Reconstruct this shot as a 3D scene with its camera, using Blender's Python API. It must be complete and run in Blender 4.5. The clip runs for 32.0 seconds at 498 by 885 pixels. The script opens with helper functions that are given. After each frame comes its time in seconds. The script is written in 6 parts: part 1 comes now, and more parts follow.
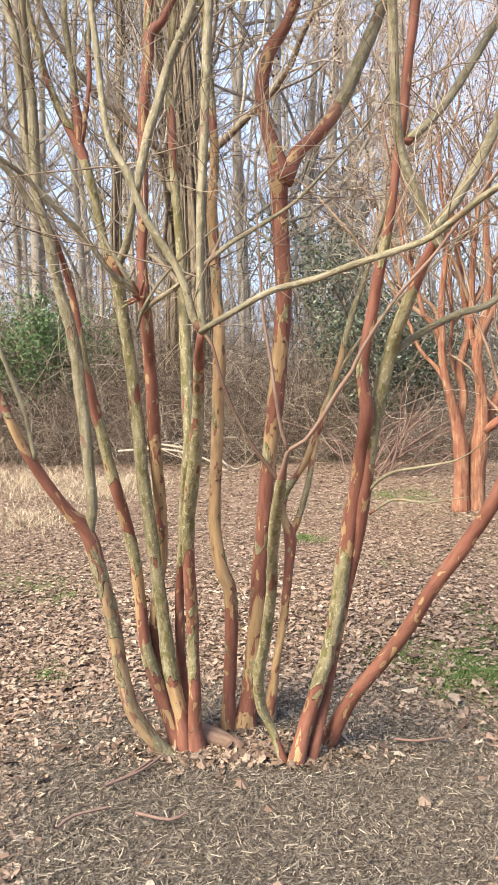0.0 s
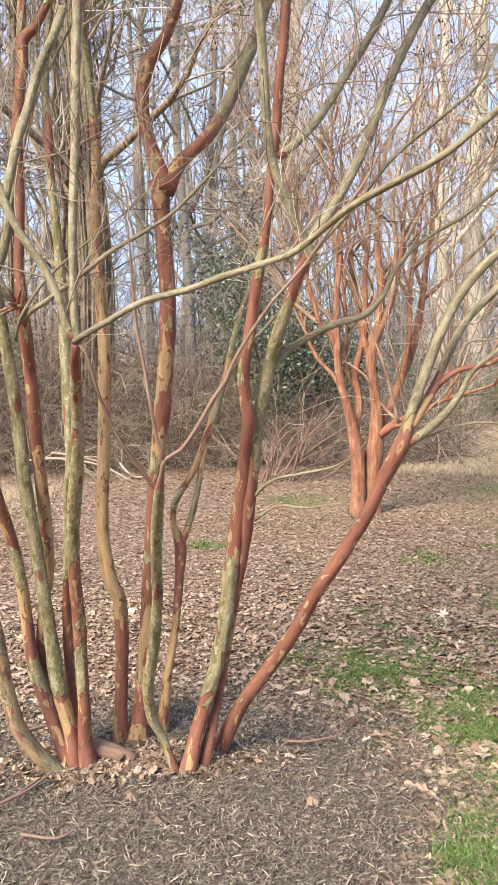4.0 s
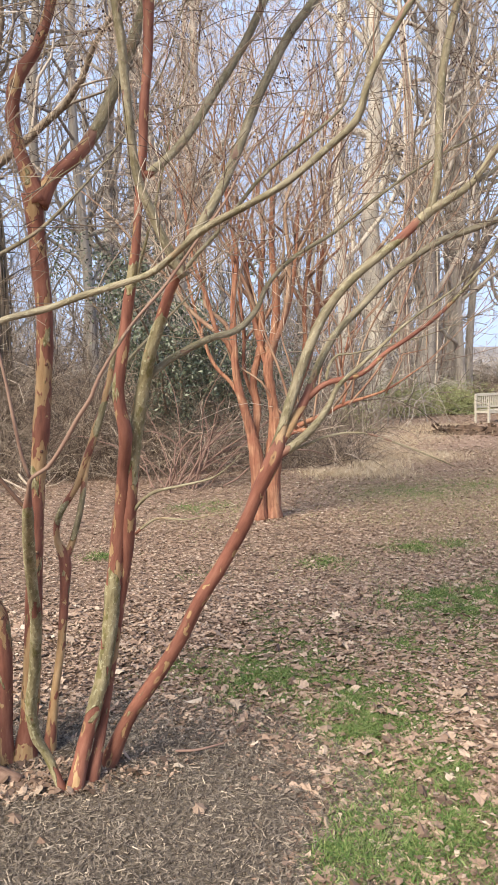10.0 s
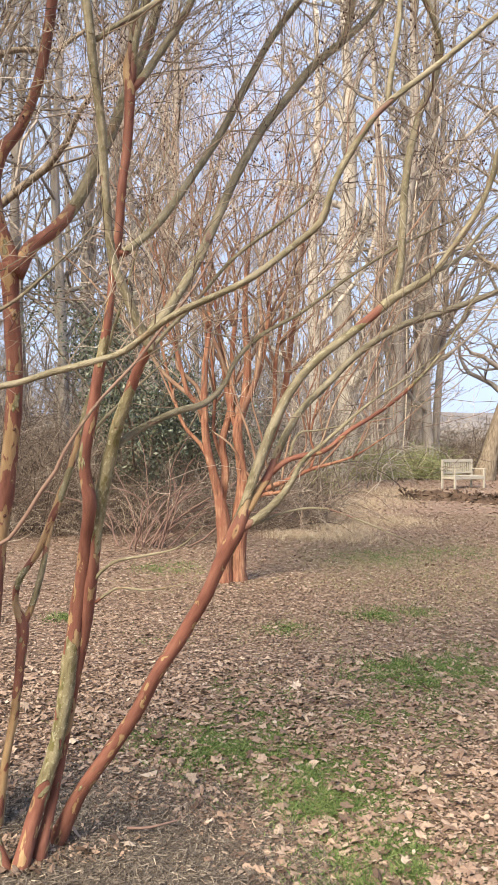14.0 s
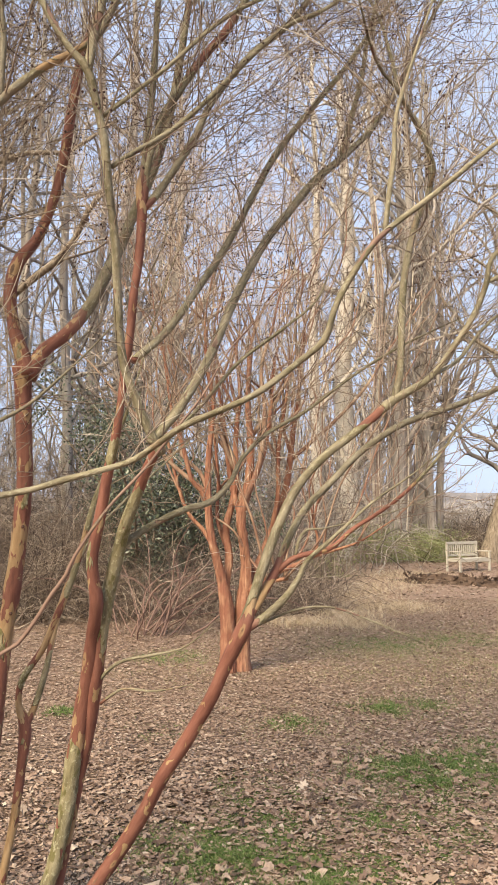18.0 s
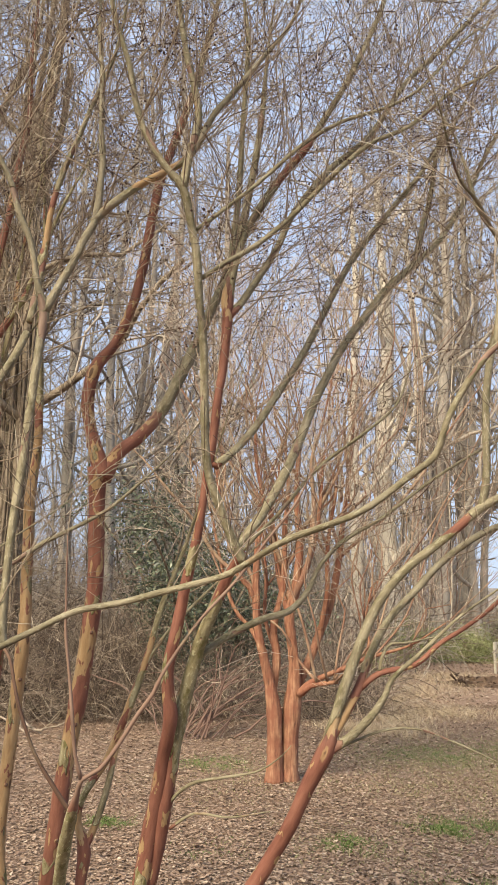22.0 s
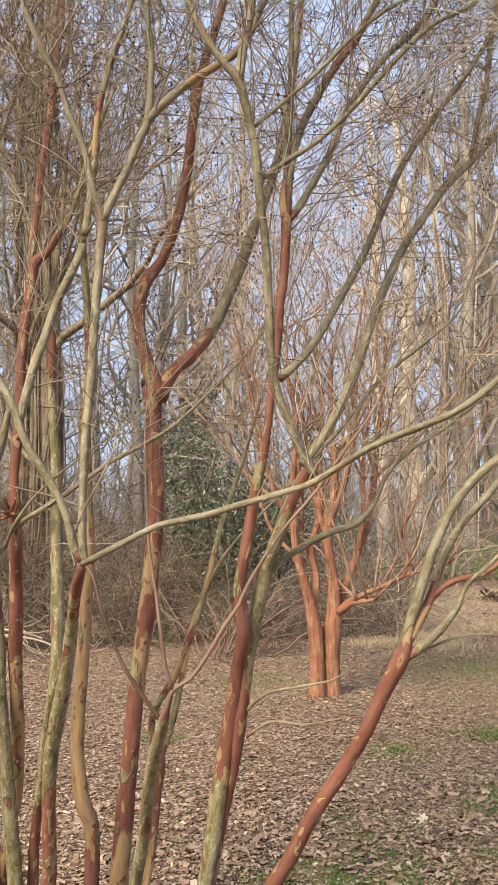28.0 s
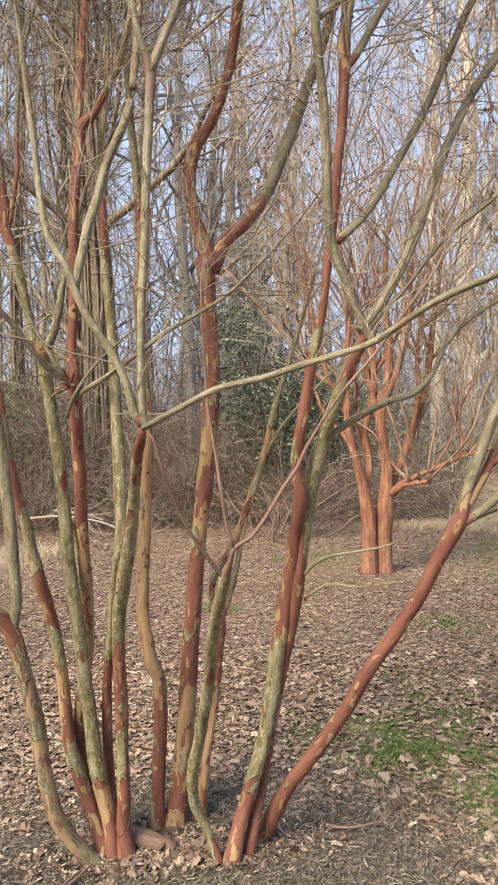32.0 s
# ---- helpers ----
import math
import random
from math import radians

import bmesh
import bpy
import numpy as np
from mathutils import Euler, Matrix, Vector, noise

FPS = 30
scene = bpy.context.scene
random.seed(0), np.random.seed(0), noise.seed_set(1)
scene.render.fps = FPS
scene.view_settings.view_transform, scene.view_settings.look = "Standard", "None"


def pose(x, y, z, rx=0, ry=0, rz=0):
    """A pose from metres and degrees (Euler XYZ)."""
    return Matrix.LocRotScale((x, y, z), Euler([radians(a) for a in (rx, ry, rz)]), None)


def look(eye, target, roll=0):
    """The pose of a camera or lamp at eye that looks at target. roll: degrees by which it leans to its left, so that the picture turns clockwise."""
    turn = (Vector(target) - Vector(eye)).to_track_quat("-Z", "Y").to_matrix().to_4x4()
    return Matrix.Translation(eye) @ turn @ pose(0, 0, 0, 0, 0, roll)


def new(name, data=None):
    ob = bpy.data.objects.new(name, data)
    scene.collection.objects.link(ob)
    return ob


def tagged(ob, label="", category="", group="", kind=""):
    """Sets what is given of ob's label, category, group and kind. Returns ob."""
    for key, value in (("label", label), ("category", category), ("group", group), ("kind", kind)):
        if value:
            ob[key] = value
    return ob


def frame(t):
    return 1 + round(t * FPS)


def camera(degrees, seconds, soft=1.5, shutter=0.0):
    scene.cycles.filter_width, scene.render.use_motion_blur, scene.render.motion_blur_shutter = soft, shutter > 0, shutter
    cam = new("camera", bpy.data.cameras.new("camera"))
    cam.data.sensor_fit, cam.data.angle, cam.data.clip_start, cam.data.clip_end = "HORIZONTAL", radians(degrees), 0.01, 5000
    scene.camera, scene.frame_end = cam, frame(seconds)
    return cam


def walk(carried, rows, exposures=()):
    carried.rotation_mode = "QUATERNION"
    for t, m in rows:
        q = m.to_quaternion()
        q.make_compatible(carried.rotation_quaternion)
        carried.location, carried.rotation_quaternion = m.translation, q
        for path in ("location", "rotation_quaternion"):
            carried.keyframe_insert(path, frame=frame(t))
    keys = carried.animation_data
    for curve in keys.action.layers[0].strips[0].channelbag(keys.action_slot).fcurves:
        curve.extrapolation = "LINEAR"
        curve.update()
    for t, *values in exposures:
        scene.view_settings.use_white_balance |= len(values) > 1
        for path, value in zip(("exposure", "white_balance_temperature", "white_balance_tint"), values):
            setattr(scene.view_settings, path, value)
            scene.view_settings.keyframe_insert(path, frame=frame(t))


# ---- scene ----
cam = camera(36.6, 32.0)
# time, eye, target, roll
PATH = [
    (0, (0.05, 0.024, 1.457), (0.007, 2.015, 1.275), -0.6),
    (0.5, (0.063, 0.024, 1.46), (0.031, 2.016, 1.279), -0.5),
    (1, (0.07, 0.017, 1.459), (0.054, 2.009, 1.287), -0.7),
    (1.5, (0.072, 0.013, 1.461), (0.081, 2.006, 1.292), -0.7),
    (2, (0.083, 0.01, 1.463), (0.126, 2.003, 1.296), -0.8),
    (2.5, (0.094, 0.009, 1.463), (0.173, 2.001, 1.296), -0.8),
    (3, (0.105, 0.009, 1.465), (0.244, 1.997, 1.297), -0.8),
    (3.5, (0.118, 0.008, 1.463), (0.29, 1.994, 1.297), -0.8),
    (5.5, (0.163, 0.007, 1.466), (0.466, 1.976, 1.29), -1.2),
    (6, (0.184, -0.007, 1.461), (0.519, 1.957, 1.287), -1.2),
    (6.5, (0.194, -0.008, 1.469), (0.558, 1.95, 1.285), -1.1),
    (7, (0.207, -0.015, 1.467), (0.582, 1.94, 1.279), -1.0),
    (7.5, (0.211, -0.018, 1.469), (0.593, 1.936, 1.28), -0.9),
    (8, (0.217, -0.022, 1.473), (0.608, 1.931, 1.284), -1.0),
    (8.5, (0.224, -0.032, 1.473), (0.629, 1.918, 1.293), -1.3),
    (9, (0.224, -0.035, 1.479), (0.639, 1.914, 1.305), -1.5),
    (9.5, (0.226, -0.04, 1.484), (0.651, 1.908, 1.318), -1.5),
    (10, (0.228, -0.044, 1.487), (0.665, 1.901, 1.33), -1.5),
    (10.5, (0.224, -0.053, 1.494), (0.671, 1.891, 1.352), -1.3),
    (11, (0.222, -0.065, 1.498), (0.676, 1.879, 1.372), -1.1),
    (11.5, (0.221, -0.078, 1.507), (0.686, 1.864, 1.401), -0.8),
    (12, (0.216, -0.093, 1.511), (0.689, 1.848, 1.425), -0.6),
    (12.5, (0.212, -0.1, 1.521), (0.696, 1.839, 1.462), -0.3),
    (13, (0.22, -0.099, 1.527), (0.711, 1.839, 1.485), -0.1),
    (13.5, (0.231, -0.086, 1.532), (0.736, 1.849, 1.508), 0.2),
    (14, (0.237, -0.082, 1.539), (0.755, 1.85, 1.534), 0.4),
    (14.5, (0.241, -0.084, 1.545), (0.77, 1.845, 1.56), 0.3),
    (16.5, (0.238, -0.108, 1.568), (0.776, 1.816, 1.653), 0.2),
    (17, (0.235, -0.112, 1.576), (0.766, 1.813, 1.684), 0.3),
    (17.5, (0.228, -0.119, 1.588), (0.75, 1.806, 1.728), 0.3),
    (18, (0.213, -0.127, 1.596), (0.721, 1.796, 1.805), 0.2),
    (18.5, (0.206, -0.13, 1.603), (0.698, 1.792, 1.849), 0.2),
    (19, (0.202, -0.132, 1.612), (0.684, 1.792, 1.876), 0.4),
    (19.5, (0.194, -0.129, 1.616), (0.669, 1.792, 1.905), 0.6),
    (20, (0.188, -0.127, 1.621), (0.643, 1.791, 1.958), 0.8),
    (20.5, (0.18, -0.124, 1.628), (0.614, 1.794, 1.991), 1.1),
    (21, (0.139, -0.108, 1.648), (0.565, 1.81, 2.023), 1.3),
    (21.5, (0.113, -0.094, 1.656), (0.524, 1.82, 2.068), 1.3),
    (22, (0.08, -0.053, 1.652), (0.484, 1.855, 2.096), 1.3),
    (22.5, (0.052, -0.006, 1.651), (0.454, 1.9, 2.105), 1.2),
    (23, (0.014, 0.029, 1.643), (0.423, 1.933, 2.1), 1.1),
    (23.5, (0.001, 0.053, 1.64), (0.41, 1.958, 2.091), 1.0),
    (24, (-0.007, 0.07, 1.632), (0.399, 1.979, 2.071), 1.0),
    (24.5, (-0.018, 0.085, 1.62), (0.38, 2.003, 2.023), 0.9),
    (25, (-0.023, 0.083, 1.62), (0.365, 2.011, 1.98), 0.9),
    (25.5, (-0.027, 0.077, 1.614), (0.361, 2.009, 1.959), 0.7),
    (27.5, (-0.045, 0.042, 1.605), (0.328, 1.987, 1.888), -0.5),
    (28, (-0.042, 0.036, 1.613), (0.317, 1.987, 1.871), -0.6),
    (28.5, (-0.046, 0.036, 1.598), (0.298, 1.989, 1.85), -0.7),
    (29, (-0.046, 0.029, 1.591), (0.282, 1.988, 1.825), -0.8),
    (29.5, (-0.052, 0.03, 1.579), (0.265, 1.992, 1.804), -1.0),
    (30, (-0.051, 0.031, 1.575), (0.238, 2.001, 1.758), -1.2),
    (30.5, (-0.054, 0.043, 1.559), (0.229, 2.016, 1.723), -1.2),
    (31, (-0.059, 0.05, 1.545), (0.208, 2.029, 1.65), -1.2),
    (31.5, (-0.065, 0.056, 1.537), (0.184, 2.04, 1.582), -1.1),
    (32, (-0.057, 0.053, 1.551), (0.167, 2.04, 1.519), -1.0),
]
walk(cam, [(t, look(eye, target, roll)) for t, eye, target, roll in PATH], [(0.0, 1.51, 7050, 6), (3.0, 1.47, 7000, 7), (6.0, 1.48, 6900, 7), (8.1, 1.46, 6900, 7), (8.9, 1.18, 6900, 8), (13.0, 1.21, 7150, 9), (17.0, 1.16, 7600, 9), (20.0, 0.99, 7800, 9), (23.0, 0.99, 7700, 5), (25.0, 1.07, 7700, 5), (28.0, 1.05, 7600, 7), (31.0, 0.93, 7550, 7), (32.0, 1.08, 7150, 7)])

# ---- light ----
SUN_ELEV, SUN_AZ = 40.0, 225.0   # azimuth clockwise from +y: behind and to one side of the walk
world = bpy.data.worlds.new("sky")
scene.world = world
world.use_nodes = True
wn, wl = world.node_tree.nodes, world.node_tree.links
wn.clear()
sky = wn.new("ShaderNodeTexSky")
sky.sky_type, sky.sun_disc = "NISHITA", False
sky.sun_elevation, sky.sun_rotation = radians(SUN_ELEV), radians(SUN_AZ)
sky.air_density, sky.dust_density, sky.ozone_density = 1.0, 2.2, 1.4
veil = wn.new("ShaderNodeMixRGB")
veil.inputs[0].default_value = 0.85
veil.inputs[2].default_value = (3.5, 4.55, 7.1, 1)      # thin bright cloud over the whole sky
bg = wn.new("ShaderNodeBackground")
bg.inputs[1].default_value = 0.092
wout = wn.new("ShaderNodeOutputWorld")
wl.new(sky.outputs[0], veil.inputs[1])
wl.new(veil.outputs[0], bg.inputs[0])
wl.new(bg.outputs[0], wout.inputs[0])
sun = new("sun", bpy.data.lights.new("sun", "SUN"))
sun.data.energy, sun.data.angle, sun.data.color = 3.9, radians(32), (1.0, 0.92, 0.79)
sd = Vector((math.sin(radians(SUN_AZ)) * math.cos(radians(SUN_ELEV)), math.cos(radians(SUN_AZ)) * math.cos(radians(SUN_ELEV)), math.sin(radians(SUN_ELEV))))
sun.matrix_world = look(sd * 60, (0, 0, 0))


# ---- materials ----
def material(name, rough=0.85, spec=0.25):
    m = bpy.data.materials.new(name)
    m.use_nodes = True
    n, l = m.node_tree.nodes, m.node_tree.links
    b = n["Principled BSDF"]
    b.inputs["Roughness"].default_value = rough
    b.inputs["Specular IOR Level"].default_value = spec
    return m, n, l, b


def noise_node(n, l, scale, detail=4, rough=0.55, stretch=(1, 1, 1), distort=0.0, run=False):
    tc = n.new("ShaderNodeAttribute" if run else "ShaderNodeTexCoord")
    if run:
        tc.attribute_name = "run"
    mp = n.new("ShaderNodeMapping")
    mp.inputs["Scale"].default_value = stretch
    t = n.new("ShaderNodeTexNoise")
    t.inputs["Scale"].default_value, t.inputs["Detail"].default_value, t.inputs["Roughness"].default_value = scale, detail, rough
    t.inputs["Distortion"].default_value = distort
    l.new(tc.outputs["Vector" if run else "Object"], mp.inputs[0])
    l.new(mp.outputs[0], t.inputs["Vector"])
    return t.outputs["Fac"]


def ramp(n, l, fac, stops, mode="LINEAR"):
    r = n.new("ShaderNodeValToRGB")
    r.color_ramp.interpolation = mode
    e = r.color_ramp.elements
    while len(e) < len(stops):
        e.new(0.5)
    for k, (p, c) in enumerate(stops):
        e[k].position, e[k].color = p, (*c, 1)
    l.new(fac, r.inputs[0])
    return r.outputs[0]


def mixed(n, l, fac, a, b, mode="MIX"):
    m = n.new("ShaderNodeMixRGB")
    m.blend_type = mode
    for s, v in ((m.inputs[0], fac), (m.inputs[1], a), (m.inputs[2], b)):
        if hasattr(v, "is_output"):
            l.new(v, s)
        elif isinstance(v, tuple):
            s.default_value = (*v, 1)
        else:
            s.default_value = v
    return m.outputs[0]


def maths(n, l, op, a, b=0.0, clamp=False):
    m = n.new("ShaderNodeMath")
    m.operation, m.use_clamp = op, clamp
    for s, v in ((m.inputs[0], a), (m.inputs[1], b)):
        if hasattr(v, "is_output"):
            l.new(v, s)
        else:
            s.default_value = v
    return m.outputs[0]


def bumped(n, l, b, height, strength=0.4, dist=0.01):
    u = n.new("ShaderNodeBump")
    u.inputs["Strength"].default_value, u.inputs["Distance"].default_value = strength, dist
    l.new(height, u.inputs["Height"])
    l.new(u.outputs[0], b.inputs["Normal"])


def myrtle_bark():
    """Peeling bark: red, mossy olive and tan flakes, chosen by the limb's own colours and by ragged noise."""
    m, n, l, b = material("myrtle_bark", 0.72, 0.3)
    at = n.new("ShaderNodeAttribute")
    at.attribute_name = "bark"
    sp = n.new("ShaderNodeSeparateColor")
    l.new(at.outputs["Color"], sp.inputs[0])
    grain = noise_node(n, l, 42, 6, 0.6, (1, 1, 0.22), run=True)
    patch = noise_node(n, l, 15, 3, 0.5, (1, 1, 0.42), 0.6, run=True)
    patch2 = noise_node(n, l, 30, 3, 0.5, (1, 1, 0.42), 0.5, run=True)
    speck = noise_node(n, l, 78, 3, 0.65, (1, 1, 0.7), run=True)
    red = ramp(n, l, grain, [(0.25, (0.12, 0.044, 0.031)), (0.5, (0.215, 0.086, 0.059)), (0.8, (0.30, 0.138, 0.095))])
    moss = ramp(n, l, grain, [(0.25, (0.085, 0.07, 0.034)), (0.5, (0.25, 0.212, 0.118)), (0.8, (0.42, 0.37, 0.24))])
    lichen = ramp(n, l, speck, [(0.56, (0, 0, 0)), (0.64, (1, 1, 1))])
    moss = mixed(n, l, maths(n, l, "MULTIPLY", lichen, 0.55), moss, (0.53, 0.51, 0.335))
    dark = ramp(n, l, noise_node(n, l, 38, 4, 0.6, (1, 1, 0.6), run=True), [(0.55, (0, 0, 0)), (0.61, (1, 1, 1))])
    moss = mixed(n, l, maths(n, l, "MULTIPLY", dark, 0.75), moss, (0.13, 0.115, 0.035))
    tan = ramp(n, l, grain, [(0.25, (0.24, 0.14, 0.07)), (0.5, (0.365, 0.235, 0.122)), (0.8, (0.50, 0.35, 0.20))])
    grey = ramp(n, l, grain, [(0.25, (0.09, 0.075, 0.056)), (0.5, (0.195, 0.168, 0.13)), (0.8, (0.315, 0.28, 0.222))])
    # how mossy: attribute pushed over a ragged threshold
    mo = ramp(n, l, maths(n, l, "ADD", sp.outputs[1], maths(n, l, "MULTIPLY", maths(n, l, "SUBTRACT", patch, 0.5), 2.9)), [(0.48, (0, 0, 0)), (0.52, (1, 1, 1))])
    ta = ramp(n, l, maths(n, l, "ADD", sp.outputs[2], maths(n, l, "MULTIPLY", maths(n, l, "SUBTRACT", patch2, 0.5), 3.0)), [(0.48, (0, 0, 0)), (0.52, (1, 1, 1))])
    c = mixed(n, l, ta, red, tan)
    c = mixed(n, l, mo, c, moss)
    # branch scars: small pale ovals with a dark eye
    tc, mp, vo = n.new("ShaderNodeAttribute"), n.new("ShaderNodeMapping"), n.new("ShaderNodeTexVoronoi")
    tc.attribute_name = "run"
    mp.inputs["Scale"].default_value = (1, 1, 0.42)
    vo.inputs["Scale"].default_value = 19.0
    l.new(tc.outputs["Vector"], mp.inputs[0])
    l.new(mp.outputs[0], vo.inputs["Vector"])
    dist = maths(n, l, "ADD", vo.outputs["Distance"], maths(n, l, "MULTIPLY", maths(n, l, "SUBTRACT", speck, 0.5), 0.16))
    some = n.new("ShaderNodeSeparateColor")
    l.new(vo.outputs["Color"], some.inputs[0])
    dist = maths(n, l, "ADD", dist, maths(n, l, "MULTIPLY", maths(n, l, "LESS_THAN", some.outputs[0], 0.5), 1.0))
    dist = maths(n, l, "SUBTRACT", dist, maths(n, l, "MULTIPLY", some.outputs[1], 0.13))
    c = mixed(n, l, ramp(n, l, dist, [(0.13, (0.75, 0.75, 0.75)), (0.19, (0, 0, 0))]), c, tan)
    c = mixed(n, l, ramp(n, l, dist, [(0.05, (0.8, 0.8, 0.8)), (0.08, (0, 0, 0))]), c, (0.09, 0.05, 0.035))
    c = mixed(n, l, sp.outputs[0], c, grey)
    c = mixed(n, l, at.outputs["Alpha"], ramp(n, l, grain, [(0.3, (0.07, 0.04, 0.028)), (0.7, (0.16, 0.10, 0.07))]), c)
    broad = noise_node(n, l, 5, 3, run=True)
    c = mixed(n, l, 0.5, c, ramp(n, l, broad, [(0.3, (0.55, 0.55, 0.55)), (0.7, (1, 1, 1))]), "MULTIPLY")
    l.new(c, b.inputs["Base Color"])
    h = maths(n, l, "ADD", maths(n, l, "MULTIPLY", mo, 0.45), maths(n, l, "MULTIPLY", grain, 0.25))
    h = maths(n, l, "SUBTRACT", h, maths(n, l, "MULTIPLY", ta, 0.25))
    warty = maths(n, l, "MULTIPLY", speck, maths(n, l, "ADD", maths(n, l, "MULTIPLY", mo, 0.5), 0.1))
    bumped(n, l, b, maths(n, l, "ADD", h, warty), 0.9, 0.010)
    return m


def grained(name, stops, scale, stretch=(1, 1, 1), rough=0.85, bump=0.4, dist=0.01, big=None, spec=0.2):
    """A surface with fine grain over a broad variation."""
    m, n, l, b = material(name, rough, spec)
    g = noise_node(n, l, scale, 5, 0.6, stretch)
    c = ramp(n, l, g, stops)
    if big:
        c = mixed(n, l, ramp(n, l, noise_node(n, l, big[0], 3), [(0.4, (0, 0, 0)), (0.65, (1, 1, 1))]), c, big[1])
    l.new(c, b.inputs["Base Color"])
    bumped(n, l, b, g, bump, dist)
    return m


def island(name, stops, rough=0.8, spec=0.2, thin=0.0, grain=60.0):
    """One tone for each loose piece of a mesh, mottled."""
    m, n, l, b = material(name, rough, spec)
    g = n.new("ShaderNodeNewGeometry")
    c = ramp(n, l, g.outputs["Random Per Island"], stops)
    k = noise_node(n, l, grain, 3)
    c = mixed(n, l, 0.35, c, ramp(n, l, k, [(0.3, (0.35, 0.35, 0.35)), (0.7, (1, 1, 1))]), "MULTIPLY")
    l.new(c, b.inputs["Base Color"])
    return m


def per_object(name, stops, rough=0.8, grain=60.0):
    m, n, l, b = material(name, rough, 0.2)
    g = n.new("ShaderNodeObjectInfo")
    c = ramp(n, l, g.outputs["Random"], stops)
    k = noise_node(n, l, grain, 3)
    c = mixed(n, l, 0.35, c, ramp(n, l, k, [(0.3, (0.35, 0.35, 0.35)), (0.7, (1, 1, 1))]), "MULTIPLY")
    l.new(c, b.inputs["Base Color"])
    return m


LEAF_TONES = [(0.0, (0.10, 0.064, 0.046)), (0.35, (0.232, 0.153, 0.112)), (0.7, (0.338, 0.238, 0.178)), (0.93, (0.385, 0.287, 0.216)), (1.0, (0.49, 0.398, 0.312))]
BARK = myrtle_bark()
TWIG = island("twig_bark", [(0.0, (0.05, 0.032, 0.028)), (0.3, (0.12, 0.078, 0.062)), (0.55, (0.24, 0.18, 0.135)), (0.8, (0.40, 0.335, 0.25)), (1.0, (0.55, 0.49, 0.39))], 0.75)
SEED = island("seed_capsule", [(0.0, (0.035, 0.02, 0.018)), (1.0, (0.11, 0.065, 0.05))], 0.85)
FARTAN = grained("tan_branch_bark", [(0.3, (0.13, 0.08, 0.06)), (0.5, (0.28, 0.19, 0.13)), (0.75, (0.42, 0.32, 0.225))], 16, (1, 1, 0.3), 0.8, 0.5, 0.01, (1.8, (0.22, 0.11, 0.075)))
FARBARK = grained("smooth_orange_bark", [(0.3, (0.10, 0.045, 0.03)), (0.46, (0.25, 0.12, 0.075)), (0.58, (0.34, 0.18, 0.11)), (0.75, (0.46, 0.29, 0.19))], 26, (1, 1, 0.12), 0.75, 1.0, 0.03, (6.0, (0.22, 0.09, 0.058)))
FARTWIG = island("far_twig_bark", [(0.0, (0.18, 0.115, 0.092)), (0.4, (0.42, 0.315, 0.245)), (0.75, (0.58, 0.48, 0.38)), (1.0, (0.68, 0.60, 0.50))], 0.75)
WOODBARK = grained("forest_bark", [(0.3, (0.13, 0.109, 0.09)), (0.5, (0.31, 0.268, 0.228)), (0.75, (0.46, 0.41, 0.352))], 9, (1, 1, 0.18), 0.9, 0.8, 0.03, (0.9, (0.30, 0.27, 0.23)))
PALEBARK = grained("pale_bark", [(0.3, (0.40, 0.36, 0.30)), (0.5, (0.54, 0.49, 0.42)), (0.75, (0.66, 0.61, 0.54))], 5, (1, 1, 0.3), 0.85, 0.5, 0.02, (0.7, (0.52, 0.47, 0.40)))
VINEBARK = grained("vine_bark", [(0.3, (0.09, 0.07, 0.05)), (0.5, (0.19, 0.15, 0.11)), (0.75, (0.30, 0.25, 0.19))], 14, (1, 1, 0.2), 0.95, 1.0, 0.04)
FORTWIG = island("forest_twig", [(0.0, (0.13, 0.108, 0.092)), (0.5, (0.31, 0.265, 0.225)), (1.0, (0.45, 0.40, 0.345))], 0.85)
BRUSH = island("brush_stems", [(0.0, (0.06, 0.042, 0.034)), (0.45, (0.175, 0.13, 0.102)), (0.85, (0.35, 0.275, 0.215)), (1.0, (0.60, 0.51, 0.41))], 0.85)
CANE = island("cane_stems", [(0.0, (0.11, 0.065, 0.055)), (0.6, (0.22, 0.14, 0.115)), (1.0, (0.36, 0.26, 0.20))], 0.8)
LEAF = island("dry_leaf", LEAF_TONES, 0.7, 0.25, 0, 45)
LEAFOB = per_object("dry_leaf_near", [(p, tuple(0.72 * k for k in c)) for p, c in LEAF_TONES], 0.7, 70)
CHIP = island("bark_mulch", [(0.0, (0.05, 0.038, 0.031)), (0.4, (0.125, 0.101, 0.082)), (0.8, (0.225, 0.184, 0.148)), (0.97, (0.34, 0.28, 0.22)), (1.0, (0.56, 0.46, 0.35))], 0.9)
GRASS = island("grass_blade", [(0.0, (0.045, 0.085, 0.022)), (0.5, (0.10, 0.165, 0.045)), (1.0, (0.25, 0.27, 0.115))], 0.7)
SWARD = island("thin_sward", [(0.0, (0.13, 0.15, 0.06)), (0.5, (0.28, 0.27, 0.13)), (1.0, (0.45, 0.40, 0.25))], 0.75)
STRAW = island("dry_grass", [(0.0, (0.34, 0.25, 0.165)), (0.5, (0.50, 0.395, 0.275)), (1.0, (0.64, 0.54, 0.40))], 0.8)
GREEN = island("evergreen_leaf", [(0.0, (0.03, 0.042, 0.026)), (0.5, (0.07, 0.09, 0.055)), (1.0, (0.17, 0.19, 0.12))], 0.45, 0.5)
